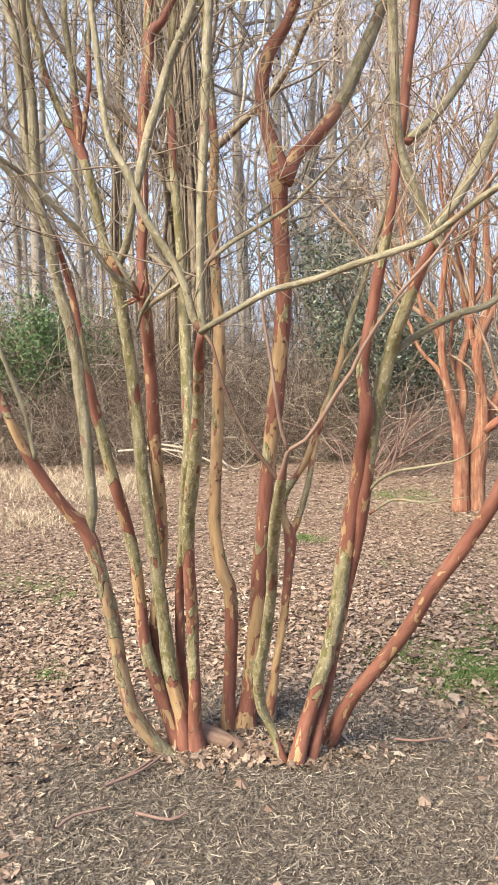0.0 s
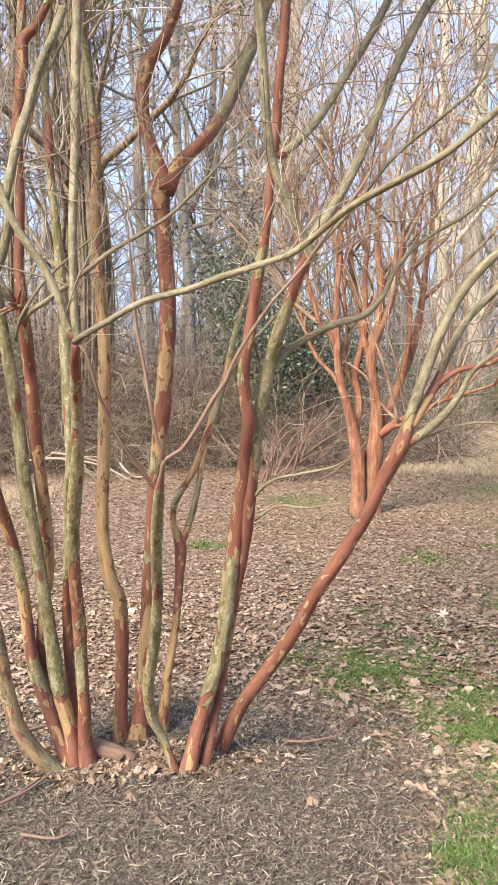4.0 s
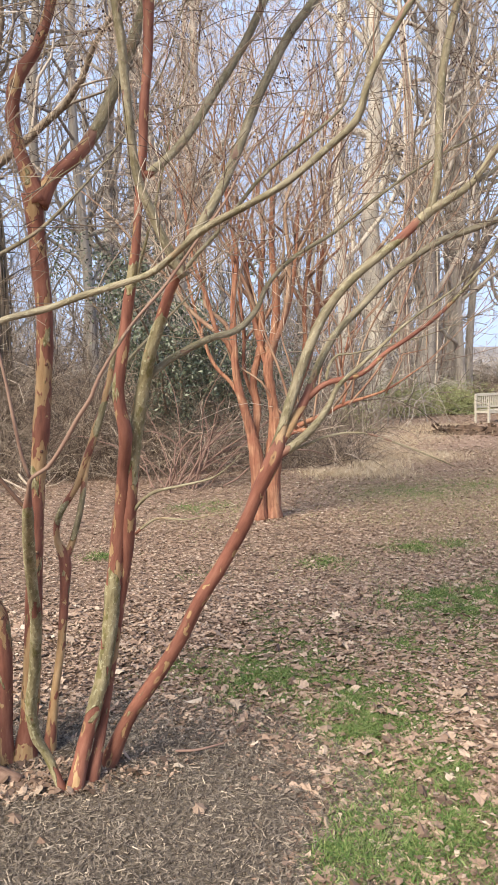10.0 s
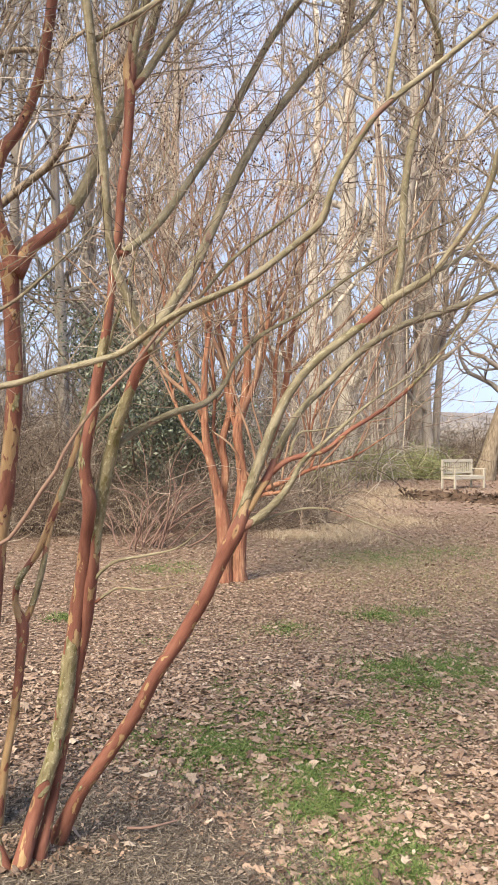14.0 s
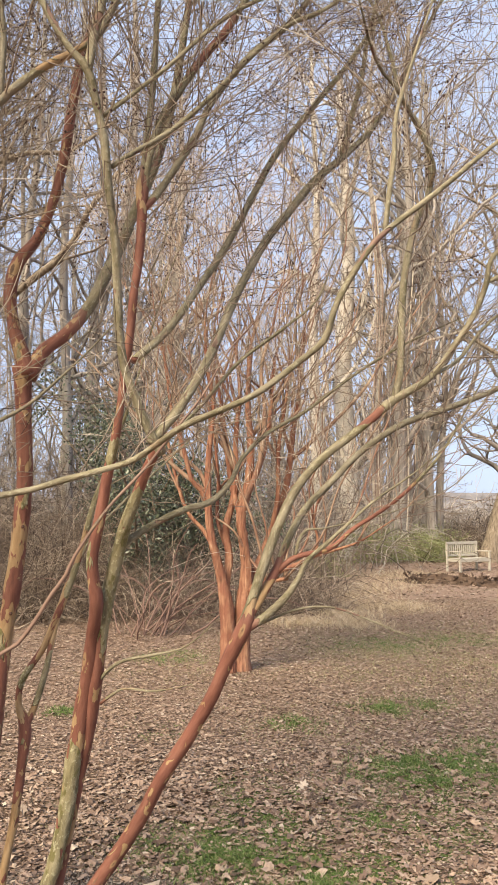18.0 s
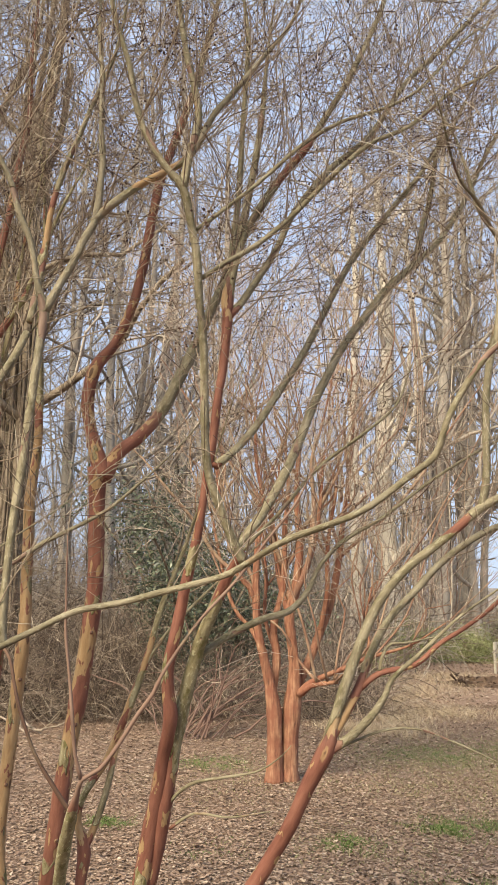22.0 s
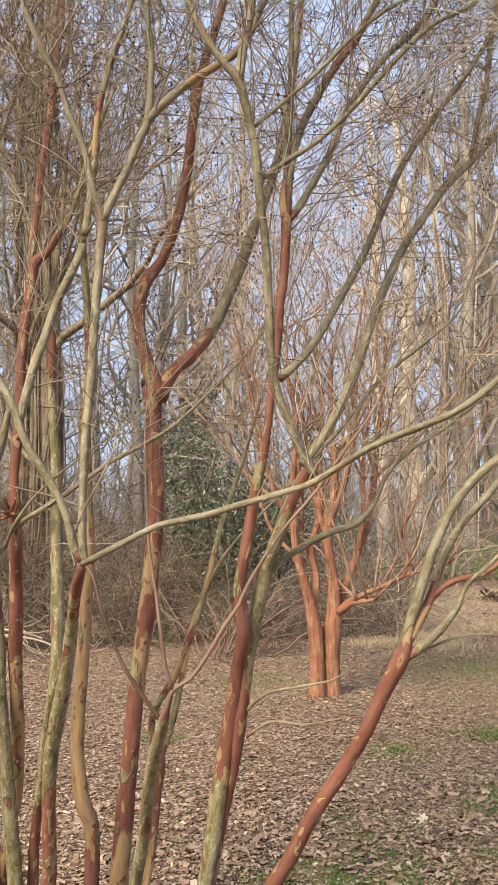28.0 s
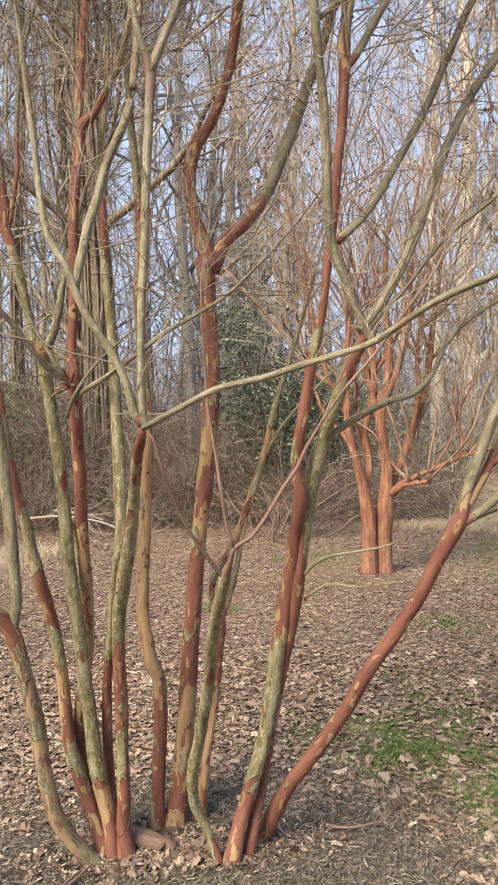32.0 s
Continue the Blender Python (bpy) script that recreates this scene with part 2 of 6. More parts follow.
LAUREL = island("laurel_leaf", [(0.0, (0.04, 0.085, 0.03)), (0.6, (0.09, 0.17, 0.06)), (1.0, (0.16, 0.25, 0.10))], 0.5, 0.4)
OLIVE = island("spring_leaf", [(0.0, (0.17, 0.19, 0.08)), (1.0, (0.31, 0.32, 0.16))], 0.7)
DEADWOOD = grained("bleached_wood", [(0.3, (0.22, 0.175, 0.135)), (0.7, (0.40, 0.335, 0.27))], 30, (1, 1, 0.4), 0.8)
CUTWOOD = grained("cut_wood", [(0.3, (0.30, 0.20, 0.14)), (0.7, (0.46, 0.34, 0.26))], 60, (1, 1, 1), 0.8)
TEAK = grained("weathered_teak", [(0.3, (0.29, 0.265, 0.22)), (0.7, (0.46, 0.425, 0.36))], 40, (1, 1, 1), 0.8, 0.2, 0.003)
EARTH = grained("bare_soil", [(0.3, (0.045, 0.03, 0.022)), (0.6, (0.10, 0.066, 0.048)), (0.8, (0.19, 0.13, 0.09))], 7, (1, 1, 1), 0.95, 1.0, 0.05)
# woods of the far rise, with the haze of distance put into the colour
HAZE = grained("haze_tinted_wood", [(0.35, (0.12, 0.112, 0.115)), (0.6, (0.20, 0.188, 0.188))], 0.12, (1, 1, 0.4), 0.95, 0.2, 0.5)


# ---- mesh tools ----
def mesh_of(name, v, f, mat, smooth=False, attr=None):
    """A mesh from vertex and face arrays, all faces with the same number of corners."""
    v, f = np.asarray(v, float), np.asarray(f, int)
    me = bpy.data.meshes.new(name)
    me.vertices.add(len(v))
    me.vertices.foreach_set("co", v.ravel())
    k = f.shape[1]
    me.loops.add(f.size)
    me.loops.foreach_set("vertex_index", f.ravel())
    me.polygons.add(len(f))
    me.polygons.foreach_set("loop_start", np.arange(len(f)) * k)
    me.polygons.foreach_set("use_smooth", np.full(len(f), smooth))
    me.update(calc_edges=True)
    if attr is not None:
        a = me.attributes.new("bark", "FLOAT_COLOR", "POINT")
        a.data.foreach_set("color", np.asarray(attr, float).ravel())
    me.materials.append(mat)
    return me


def under(ob, parent):
    ob.parent = parent
    ob.matrix_parent_inverse = parent.matrix_basis.inverted()
    return ob


def part(name, me, parent, label="", kind=""):
    ob = under(new(name, me), parent)
    return tagged(ob, label=label, kind=kind)


def thing(name, at, label, category, group="", kind=""):
    ob = new(name)
    ob.empty_display_size = 0.2
    ob.location = at
    ob.matrix_basis = Matrix.Translation(at)
    return tagged(ob, label, category, group, kind)


def bm_mesh(name, bm, mat, smooth=False):
    me = bpy.data.meshes.new(name)
    bm.to_mesh(me)
    bm.free()
    me.materials.append(mat)
    for p in me.polygons:
        p.use_smooth = smooth
    return me


def tubes(P, R, sides=4):
    """P (B, K, 3) centre lines, R (B, K) radii: vertices and quads of B tubes at once."""
    P, R = np.asarray(P, float), np.asarray(R, float)
    B, K = R.shape
    T = np.gradient(P, axis=1)
    T /= np.linalg.norm(T, axis=2, keepdims=True) + 1e-9
    ref = np.where(np.abs(T[:, :1, 2:3]) > 0.85, np.array([[[1.0, 0.1, 0]]]), np.array([[[0, 0.1, 1.0]]]))
    N = np.cross(T, np.broadcast_to(ref, T.shape))
    N /= np.linalg.norm(N, axis=2, keepdims=True) + 1e-9
    Bn = np.cross(T, N)
    a = np.linspace(0, 2 * math.pi, sides, endpoint=False)
    V = P[:, :, None] + R[:, :, None, None] * (np.cos(a)[None, None, :, None] * N[:, :, None] + np.sin(a)[None, None, :, None] * Bn[:, :, None])
    idx = np.arange(B * K * sides).reshape(B, K, sides)
    n = np.roll(idx, -1, axis=2)
    F = np.stack([idx[:, :-1], n[:, :-1], n[:, 1:], idx[:, 1:]], axis=-1).reshape(-1, 4)
    return V.reshape(-1, 3), F


def joined(pairs):
    vs, fs, o = [], [], 0
    for v, f in pairs:
        vs.append(v)
        fs.append(f + o)
        o += len(v)
    return np.concatenate(vs), np.concatenate(fs)


def spline(c, step=0.03):
    """Catmull-Rom through control rows; every column is carried along. Rows spaced about step apart."""
    c = np.asarray(c, float)
    e = np.vstack([2 * c[0] - c[1], c, 2 * c[-1] - c[-2]])
    out = []
    for i in range(1, len(e) - 2):
        d = np.linalg.norm(e[i + 1, :3] - e[i, :3])
        for u in np.linspace(0, 1, max(2, int(d / step)), endpoint=False):
            p0, p1, p2, p3 = e[i - 1:i + 3]
            out.append(0.5 * (2 * p1 + (p2 - p0) * u + (2 * p0 - 5 * p1 + 4 * p2 - p3) * u * u + (3 * p1 - p0 - 3 * p2 + p3) * u ** 3))
    out.append(c[-1])
    return np.array(out)


CODES = {"k": (0.25, 0.5, 0.62), "r": (0, 0.08, 0.20), "m": (0, 0.88, 0.1), "t": (0, 0.12, 0.8), "g": (0.6, 0.98, 0.1), "h": (0.45, 0.93, 0.1), "p": (0.5, -0.8, 0.1), "o": (0, -0.5, 0.36), "d": (0, 0.3, -0.5)}
rng = np.random.default_rng(7)


def limb(parent, kind, code, rows, label="", sides=14, step=0.02, wood=None, lump=0.065, grow=0.0, mat=None):
    """One stem or branch: control rows of centre and radius, a letter of bark for each row."""
    c = np.array([[*r, *CODES[k], 0.1 if k == "d" else 1.0] for r, k in zip(rows, code)])
    if grow:
        # the limb runs on, thinning, beyond its last row
        d = unit(c[-1, :3] - c[-2, :3])
        for k in range(1, 6):
            d = unit(d + rng.normal(0, 0.12, 3) + [0, 0, 0.05])
            e = c[-1].copy()
            e[:3] += d * grow / 5
            e[3] = max(0.0018, c[-1, 3] * 0.68)
            c = np.vstack([c, e])
    s = spline(c, step)
    s[:, 3] = np.maximum(s[:, 3], 0.0012)
    if wood is not None and not isinstance(wood, dict):
        wood.append(s)
    K = len(s)
    V, F = tubes(s[None, :, :3], s[None, :, 3], sides)
    centre = np.repeat(s[:, :3], sides, axis=0)
    off = V - centre
    wob = np.array([noise.noise(Vector(v) * 16.0) * 1.0 + noise.noise(Vector((v[0] * 45, v[1] * 45, v[2] * 20))) * 0.6 for v in V])
    # mossy bark is warty
    wart = np.array([max(0.0, noise.noise(Vector((v[0] * 95, v[1] * 95, v[2] * 70)))) for v in V]) * np.repeat(s[:, 5].clip(0.15, 1), sides)
    V = centre + off * (0.9 + lump * wob + 2.6 * lump * wart)[:, None]
    V = np.vstack([V, s[0, :3], s[-1, :3]])
    a, b = len(V) - 2, len(V) - 1
    i = np.arange(sides)
    j = (i + 1) % sides
    last = (K - 1) * sides
    F = np.vstack([F, np.stack([np.full(sides, a), j, i, i], 1), np.stack([np.full(sides, b), last + i, last + j, last + j], 1)])
    at = np.repeat(s[:, 4:8], sides, axis=0)
    at = np.vstack([at, s[0, 4:8], s[-1, 4:8]])
    me = tri_quads(kind, V, F, mat or BARK, at)
    a = np.linspace(0, 2 * math.pi, sides, endpoint=False)
    length = np.concatenate([[0], np.cumsum(np.linalg.norm(np.diff(s[:, :3], axis=0), axis=1))])
    run = np.stack([np.outer(s[:, 3], np.cos(a)), np.outer(s[:, 3], np.sin(a)), np.repeat(length[:, None], sides, 1)], 2).reshape(-1, 3)
    run = np.vstack([run, [0, 0, 0], [0, 0, length[-1]]]) + rng.uniform(0, 9, 3)
    me.attributes.new("run", "FLOAT_VECTOR", "POINT").data.foreach_set("vector", run.ravel())
    ob = part(kind, me, parent, label)
    if isinstance(wood, dict):
        wood.setdefault(ob if kind == "stem" else parent, []).append(s)
    return ob


def tri_quads(name, V, F, mat, attr):
    """Quads, of which those that repeat a corner become triangles."""
    me = bpy.data.meshes.new(name)
    me.from_pydata(V.tolist(), [], [tuple(dict.fromkeys(f)) for f in F.tolist()])
    me.polygons.foreach_set("use_smooth", np.full(len(me.polygons), True))
    a = me.attributes.new("bark", "FLOAT_COLOR", "POINT")
    a.data.foreach_set("color", attr.ravel())
    me.materials.append(mat)
    return me


def unit(v):
    return v / (np.linalg.norm(v, axis=-1, keepdims=True) + 1e-9)


def shoots(starts, dirs, length, radius, K=6, droop=0.0, wander=0.25, up=0.25):
    """B wandering shoots at once: centre lines (B, K, 3) and radii (B, K)."""
    B = len(starts)
    P = np.zeros((B, K, 3))
    P[:, 0] = starts
    d = unit(dirs)
    seg = (length / (K - 1))[:, None]
    for k in range(1, K):
        d = unit(d + rng.normal(0, wander, (B, 3)) + np.array([0, 0, up]) - np.array([0, 0, droop * k]))
        P[:, k] = P[:, k - 1] + d * seg
    R = radius[:, None] * np.linspace(1, 0.45, K)[None]
    return P, R


def along(P, R, n, lo=0.2):
    """n random points on each of the shoots, with the direction there."""
    B, K, _ = P.shape
    b = np.repeat(np.arange(B), n)
    u = rng.uniform(lo, 0.98, len(b)) * (K - 1)
    i = np.minimum(u.astype(int), K - 2)
    w = (u - i)[:, None]
    p = P[b, i] * (1 - w) + P[b, i + 1] * w
    return p, unit(P[b, i + 1] - P[b, i]), R[b, i]


def crown_twigs(limbs, per_metre, rmax, zmin, scale, sides=4, keep=None, subs=4, fine=3, rise=0.0, split=None):
    """Twigs with their own side twigs all along the thin limbs of a tree; vertices and quads."""
    st, di, ra = [], [], []
    for s in limbs:
        ok = np.where((s[:, 3] < rmax) & (s[:, 2] > zmin))[0]
        if len(ok) < 2:
            continue
        L = np.linalg.norm(np.diff(s[ok, :3], axis=0), axis=1).sum()
        # twigs crowd the upper limbs
        w = np.clip(0.75 + rise * (s[ok[:-1], 2] - 2.3), 0.6, 3.2)
        for q in rng.choice(ok[:-1], max(1, int(L * per_metre * w.mean())), p=w / w.sum()):
            t = unit(s[q + 1, :3] - s[q, :3])
            r = unit(np.cross(t, rng.normal(0, 1, 3)))
            st.append(s[q, :3])
            di.append(t * rng.uniform(0.2, 0.9) + r * rng.uniform(0.6, 1.3) + np.array([0, 0, 0.1]))
            ra.append(min(s[q, 3] * 0.4, 0.0028 * scale ** 0.7) * rng.uniform(0.55, 1.1))
        t = unit(s[-1, :3] - s[-2, :3])
        for _ in range(3 if s[-1, 3] < 0.0085 * scale else 0):
            st.append(s[-1, :3])
            di.append(t + rng.normal(0, 0.35, 3))
            ra.append(s[-1, 3] * 0.7)
    st, di, ra = np.array(st), np.array(di), np.array(ra)
    long = np.where(rng.uniform(0, 1, len(st)) < 0.16, 1.7, 1.0)
    P1, R1 = shoots(st, di, rng.uniform(0.35, 1.0, len(st)) * scale * long, ra, 7, 0, 0.11, 0.05)
    p, t, r = along(P1, R1, subs)
    P2, R2 = shoots(p, t + rng.normal(0, 0.8, p.shape) + [0, 0, 0.1], rng.uniform(0.12, 0.45, len(p)) * scale, r * 0.6, 5, 0, 0.13, 0.06)
    p, t, r = along(P2, R2, fine)
    P3, R3 = shoots(p, t + rng.normal(0, 0.6, p.shape), rng.uniform(0.05, 0.22, len(p)) * scale, r * 0.65, 4, 0, 0.2, 0.03)
    if split is not None:
        # each twig is a part of its stem; the hair-fine side twigs are one mass
        k1, k2, k3 = keep(P1), keep(P2), keep(P3)
        for i in np.where(k1)[0]:
            part("twig", mesh_of("twig", *tubes(P1[i:i + 1], np.maximum(R1[i:i + 1], 0.0009), sides), TWIG, True), split)
        V, F = joined([tubes(P2[k2], np.maximum(R2[k2], 0.0009), 3), tubes(P3[k3], np.maximum(R3[k3], 0.0009), 3)])
        part("twig_spray", mesh_of("twig_spray", V, F, TWIG, True), split, "hair-fine brown side twigs", "stuff")
        return np.concatenate([P1[k1, -1], P2[::2, -1][k2[::2]]])
    out = []
    for P, R, sd in ((P1, R1, sides), (P2, R2, 3), (P3, R3, 3)):
        if keep is not None:
            m = keep(P)
            P, R = P[m], R[m]
        out.append(tubes(P, np.maximum(R, (0.0009 if scale < 1 else 0.0021)), sd))
    tips = np.concatenate([P1[:, -1], P2[::2, -1]])
    if keep is not None:
        tips = tips[np.concatenate([keep(P1), keep(P2[::2])])]
    return (*joined(out), tips)


def seed_heads(tips, zmin, share, size):
    """Clusters of small dry seed capsules at the tips of high twigs."""
    t = tips[(tips[:, 2] > zmin) & (rng.uniform(0, 1, len(tips)) < share)]
    c = np.repeat(t, 9, axis=0)
    c = c + rng.normal(0, 1, c.shape) * [size * 4.5, size * 4.5, size * 6]
    r = size * rng.uniform(0.6, 1.2, len(c))
    o = np.array([(1, 0, 0), (0, 1, 0), (-1, 0, 0), (0, -1, 0), (0, 0, 1.25), (0, 0, -1.25)])
    V = (c[:, None] + o[None] * r[:, None, None]).reshape(-1, 3)
    f = np.array([(0, 1, 4), (1, 2, 4), (2, 3, 4), (3, 0, 4), (1, 0, 5), (2, 1, 5), (3, 2, 5), (0, 3, 5)])
    return V, ((np.arange(len(c)) * 6)[:, None, None] + f[None]).reshape(-1, 3)


# ---- ground ----
BED = (0.05, 2.48, 0.98, 0.90)     # centre and half-axes of the mulch bed


def in_mulch(x, y):
    """Below 1 on the bed, above 1 outside, with a ragged rim."""
    w = 0.10 * math.sin(3.1 * x + 1.3) + 0.08 * math.sin(5.3 * y + x * 2.0) + 0.25 * noise.noise(Vector((x * 2.6, y * 2.6, 3)))
    return ((x - BED[0]) / BED[2]) ** 2 + ((y - BED[1]) / BED[3]) ** 2 - w + 0.6 * math.exp(-((x + 0.9) ** 2 + (y - 2.0) ** 2) / 0.05)


def ground_material():
    m, n, l, b = material("leafy_ground", 0.95, 0.15)
    fine = noise_node(n, l, 34, 6, 0.7)
    mid = noise_node(n, l, 5, 4, 0.6)
    broad = noise_node(n, l, 0.35, 3)
    litter = ramp(n, l, fine, [(0.3, (0.13, 0.085, 0.061)), (0.45, (0.235, 0.157, 0.117)), (0.6, (0.335, 0.234, 0.18)), (0.8, (0.45, 0.338, 0.27))])
    soil = ramp(n, l, fine, [(0.3, (0.13, 0.09, 0.066)), (0.7, (0.29, 0.21, 0.16))])
    c = mixed(n, l, ramp(n, l, mid, [(0.45, (0, 0, 0)), (0.62, (0.8, 0.8, 0.8))]), litter, soil)
    green = ramp(n, l, fine, [(0.3, (0.10, 0.13, 0.045)), (0.7, (0.27, 0.27, 0.12))])
    c = mixed(n, l, ramp(n, l, broad, [(0.52, (0, 0, 0)), (0.68, (0.25, 0.25, 0.25))]), c, green)
    l.new(c, b.inputs["Base Color"])
    bumped(n, l, b, fine, 0.9, 0.03)
    return m


def mulch_material():
    return grained("mulch_bed", [(0.3, (0.08, 0.065, 0.05)), (0.5, (0.18, 0.148, 0.115)), (0.75, (0.30, 0.25, 0.195))], 75, (1, 1, 1), 0.95, 1.0, 0.02)


def ground_height(x, y):
    d = math.hypot(x, y - 6)
    near = min(1.0, max(0.0, math.hypot(x, y - 2.6) - 0.9))
    return near * (0.012 * math.sin(1.7 * x + 0.6) * math.cos(1.3 * y)) + near * (0.02 * math.sin(0.31 * x + 0.4 * y) if d < 60 else 0)


def build_ground():
    xs = np.concatenate([[-3000, -600, -150, -60, -25], np.arange(-12, 24.01, 0.4), [30, 45, 70, 150, 600, 3000]])
    ys = np.concatenate([[-3000, -600, -100, -30, -10, -4], np.arange(-1, 30.01, 0.4), [36, 45, 60, 90, 150, 300, 900, 3000]])
    v = [(x, y, ground_height(x, y) if -13 < x < 25 and -2 < y < 31 else 0.0) for y in ys for x in xs]
    nx = len(xs)
    f = [(j * nx + i, j * nx + i + 1, (j + 1) * nx + i + 1, (j + 1) * nx + i) for j in range(len(ys) - 1) for i in range(nx - 1)]
    ob = new("ground", mesh_of("ground", v, f, ground_material(), True))
    return tagged(ob, "flat park ground covered with dry fallen leaves", "ground", kind="structure")


GROUND = build_ground()


def build_mulch():
    """A low ragged mound of shredded bark round the stems."""
    v, f = [(BED[0], BED[1], 0.012)], []
    n, rings = 72, 9
    for k in range(1, rings + 1):
        for i in range(n):
            a = 2 * math.pi * i / n
            q = k / rings
            wob = 1 + 0.07 * math.sin(3 * a + 1) + 0.05 * math.sin(7 * a)
            x, y = BED[0] + BED[2] * q * wob * math.cos(a), BED[1] + BED[3] * q * wob * math.sin(a)
            v.append((x, y, ground_height(x, y) + 0.012 * (1 - q ** 2.2) + 0.006 * noise.noise(Vector((x * 9, y * 9, 0))) * (1 - q) - 0.004 * (k == rings) + 0.004))
    f3 = [(0, 1 + i, 1 + (i + 1) % n) for i in range(n)]
    f4 = [(1 + (k - 1) * n + i, 1 + k * n + i, 1 + k * n + (i + 1) % n, 1 + (k - 1) * n + (i + 1) % n) for k in range(1, rings) for i in range(n)]
    me = bpy.data.meshes.new("mulch_bed")
    me.from_pydata(v, [], f3 + f4)
    for p in me.polygons:
        p.use_smooth = True
    me.materials.append(mulch_material())
    ob = new("mulch_bed", me)
    tagged(ob, "low round bed of grey-brown shredded bark mulch", "mulch bed", kind="structure")
    # loose shreds
    N = 120000
    a, q = rng.uniform(0, 2 * math.pi, N), np.sqrt(rng.uniform(0, 1.5, N))
    x, y = BED[0] + BED[2] * q * np.cos(a), BED[1] + BED[3] * q * np.sin(a)
    front = y > 1.78
    x, y, q = x[front], y[front], q[front]
    N = len(x)
    z = np.array([ground_height(i, j) for i, j in zip(x, y)]) + 0.012 * np.clip(1 - q ** 2.2, 0, 1) + rng.uniform(0.003, 0.017, N)
    L, W = rng.gamma(2.4, 0.0031, N) + 0.002, rng.gamma(3, 0.0003, N) + 0.0005
    coarse = rng.uniform(0, 1, N) < 0.24        # longer splinters among the fine shreds
    L, W = np.where(coarse, rng.uniform(0.009, 0.024, N), L), np.where(coarse, rng.uniform(0.0010, 0.0024, N), W)
    yaw, tip = rng.uniform(0, 2 * math.pi, N), rng.normal(0, 0.25, N)
    d = np.stack([np.cos(yaw) * np.cos(tip), np.sin(yaw) * np.cos(tip), np.sin(tip)], 1) * L[:, None]
    s = np.stack([-np.sin(yaw), np.cos(yaw), rng.normal(0, 0.4, N)], 1) * W[:, None]
    c = np.stack([x, y, z], 1)
    bend = np.stack([rng.normal(0, 0.2, N), rng.normal(0, 0.2, N), rng.uniform(0, 0.25, N)], 1) * L[:, None]
    V = np.stack([c - d - s * 0.7, c - d * 0.8 + s, c + bend * 0.6 + d + s * 0.6, c + bend * 0.6 + d * 0.8 - s], 1).reshape(-1, 3)
    F = np.arange(N * 4).reshape(-1, 4)
    chips = new("mulch_chips", mesh_of("mulch_chips", V, F, CHIP))
    tagged(chips, "shredded grey-brown bark chips strewn over the bed", "mulch", kind="stuff")


build_mulch()

# ---- the tree in front: many stems from one stool ----
myrtle = thing("crape_myrtle", (0.0, 2.85, 0.0), "bare many-stemmed crape myrtle with peeling red and olive bark", "tree")
NEAR_WOOD = {}
stem = limb(myrtle, "stem", "rkkkkkkrrrrtrmm", [(-0.287, 2.770, -0.030, 0.0368), (-0.356, 2.760, 0.044, 0.0332), (-0.415, 2.740, 0.132, 0.0310), (-0.459, 2.720, 0.229, 0.0306), (-0.491, 2.700, 0.390, 0.0303), (-0.507, 2.670, 0.570, 0.0307), (-0.529, 2.620, 0.731, 0.0291), (-0.565, 2.570, 0.914, 0.0301), (-0.621, 2.530, 1.001, 0.0226), (-0.676, 2.500, 1.093, 0.0206), (-0.717, 2.460, 1.183, 0.0202), (-0.751, 2.430, 1.269, 0.0182), (-0.790, 2.400, 1.389, 0.0163), (-0.837, 2.350, 1.539, 0.0143), (-0.879, 2.300, 1.706, 0.0124)], wood=NEAR_WOOD, grow=1.10)
limb(stem, "branch", "hhhhhhhhhhhhhhhh", [(-0.564, 2.570, 0.894, 0.0213), (-0.545, 2.560, 1.005, 0.0202), (-0.548, 2.550, 1.142, 0.0209), (-0.559, 2.550, 1.296, 0.0226), (-0.568, 2.540, 1.410, 0.0232), (-0.578, 2.540, 1.523, 0.0223), (-0.596, 2.530, 1.635, 0.0221), (-0.621, 2.530, 1.727, 0.0203), (-0.638, 2.520, 1.818, 0.0202), (-0.653, 2.520, 1.918, 0.0201), (-0.681, 2.510, 2.033, 0.0183), (-0.682, 2.500, 2.189, 0.0181), (-0.678, 2.480, 2.322, 0.0163), (-0.683, 2.460, 2.451, 0.0144), (-0.686, 2.440, 2.576, 0.0127), (-0.683, 2.400, 2.752, 0.0108)], wood=NEAR_WOOD, grow=1.05)
limb(stem, "branch", "hhhhhh", [(-0.685, 2.510, 2.041, 0.0133), (-0.716, 2.520, 2.213, 0.0133), (-0.729, 2.530, 2.393, 0.0141), (-0.742, 2.540, 2.537, 0.0149), (-0.777, 2.550, 2.663, 0.0149), (-0.846, 2.570, 2.830, 0.0124)], wood=NEAR_WOOD, grow=1.10)
limb(stem, "branch", "ggggg", [(-0.662, 2.520, 1.945, 0.0117), (-0.708, 2.500, 2.022, 0.0116), (-0.750, 2.470, 2.095, 0.0106), (-0.809, 2.440, 2.148, 0.0097), (-0.879, 2.400, 2.214, 0.0079)], wood=NEAR_WOOD, grow=0.93)
limb(stem, "branch", "hhhhh", [(-0.701, 2.450, 1.184, 0.0084), (-0.728, 2.450, 1.322, 0.0092), (-0.760, 2.450, 1.432, 0.0091), (-0.798, 2.440, 1.541, 0.0082), (-0.839, 2.420, 1.683, 0.0073)], wood=NEAR_WOOD, grow=0.90)
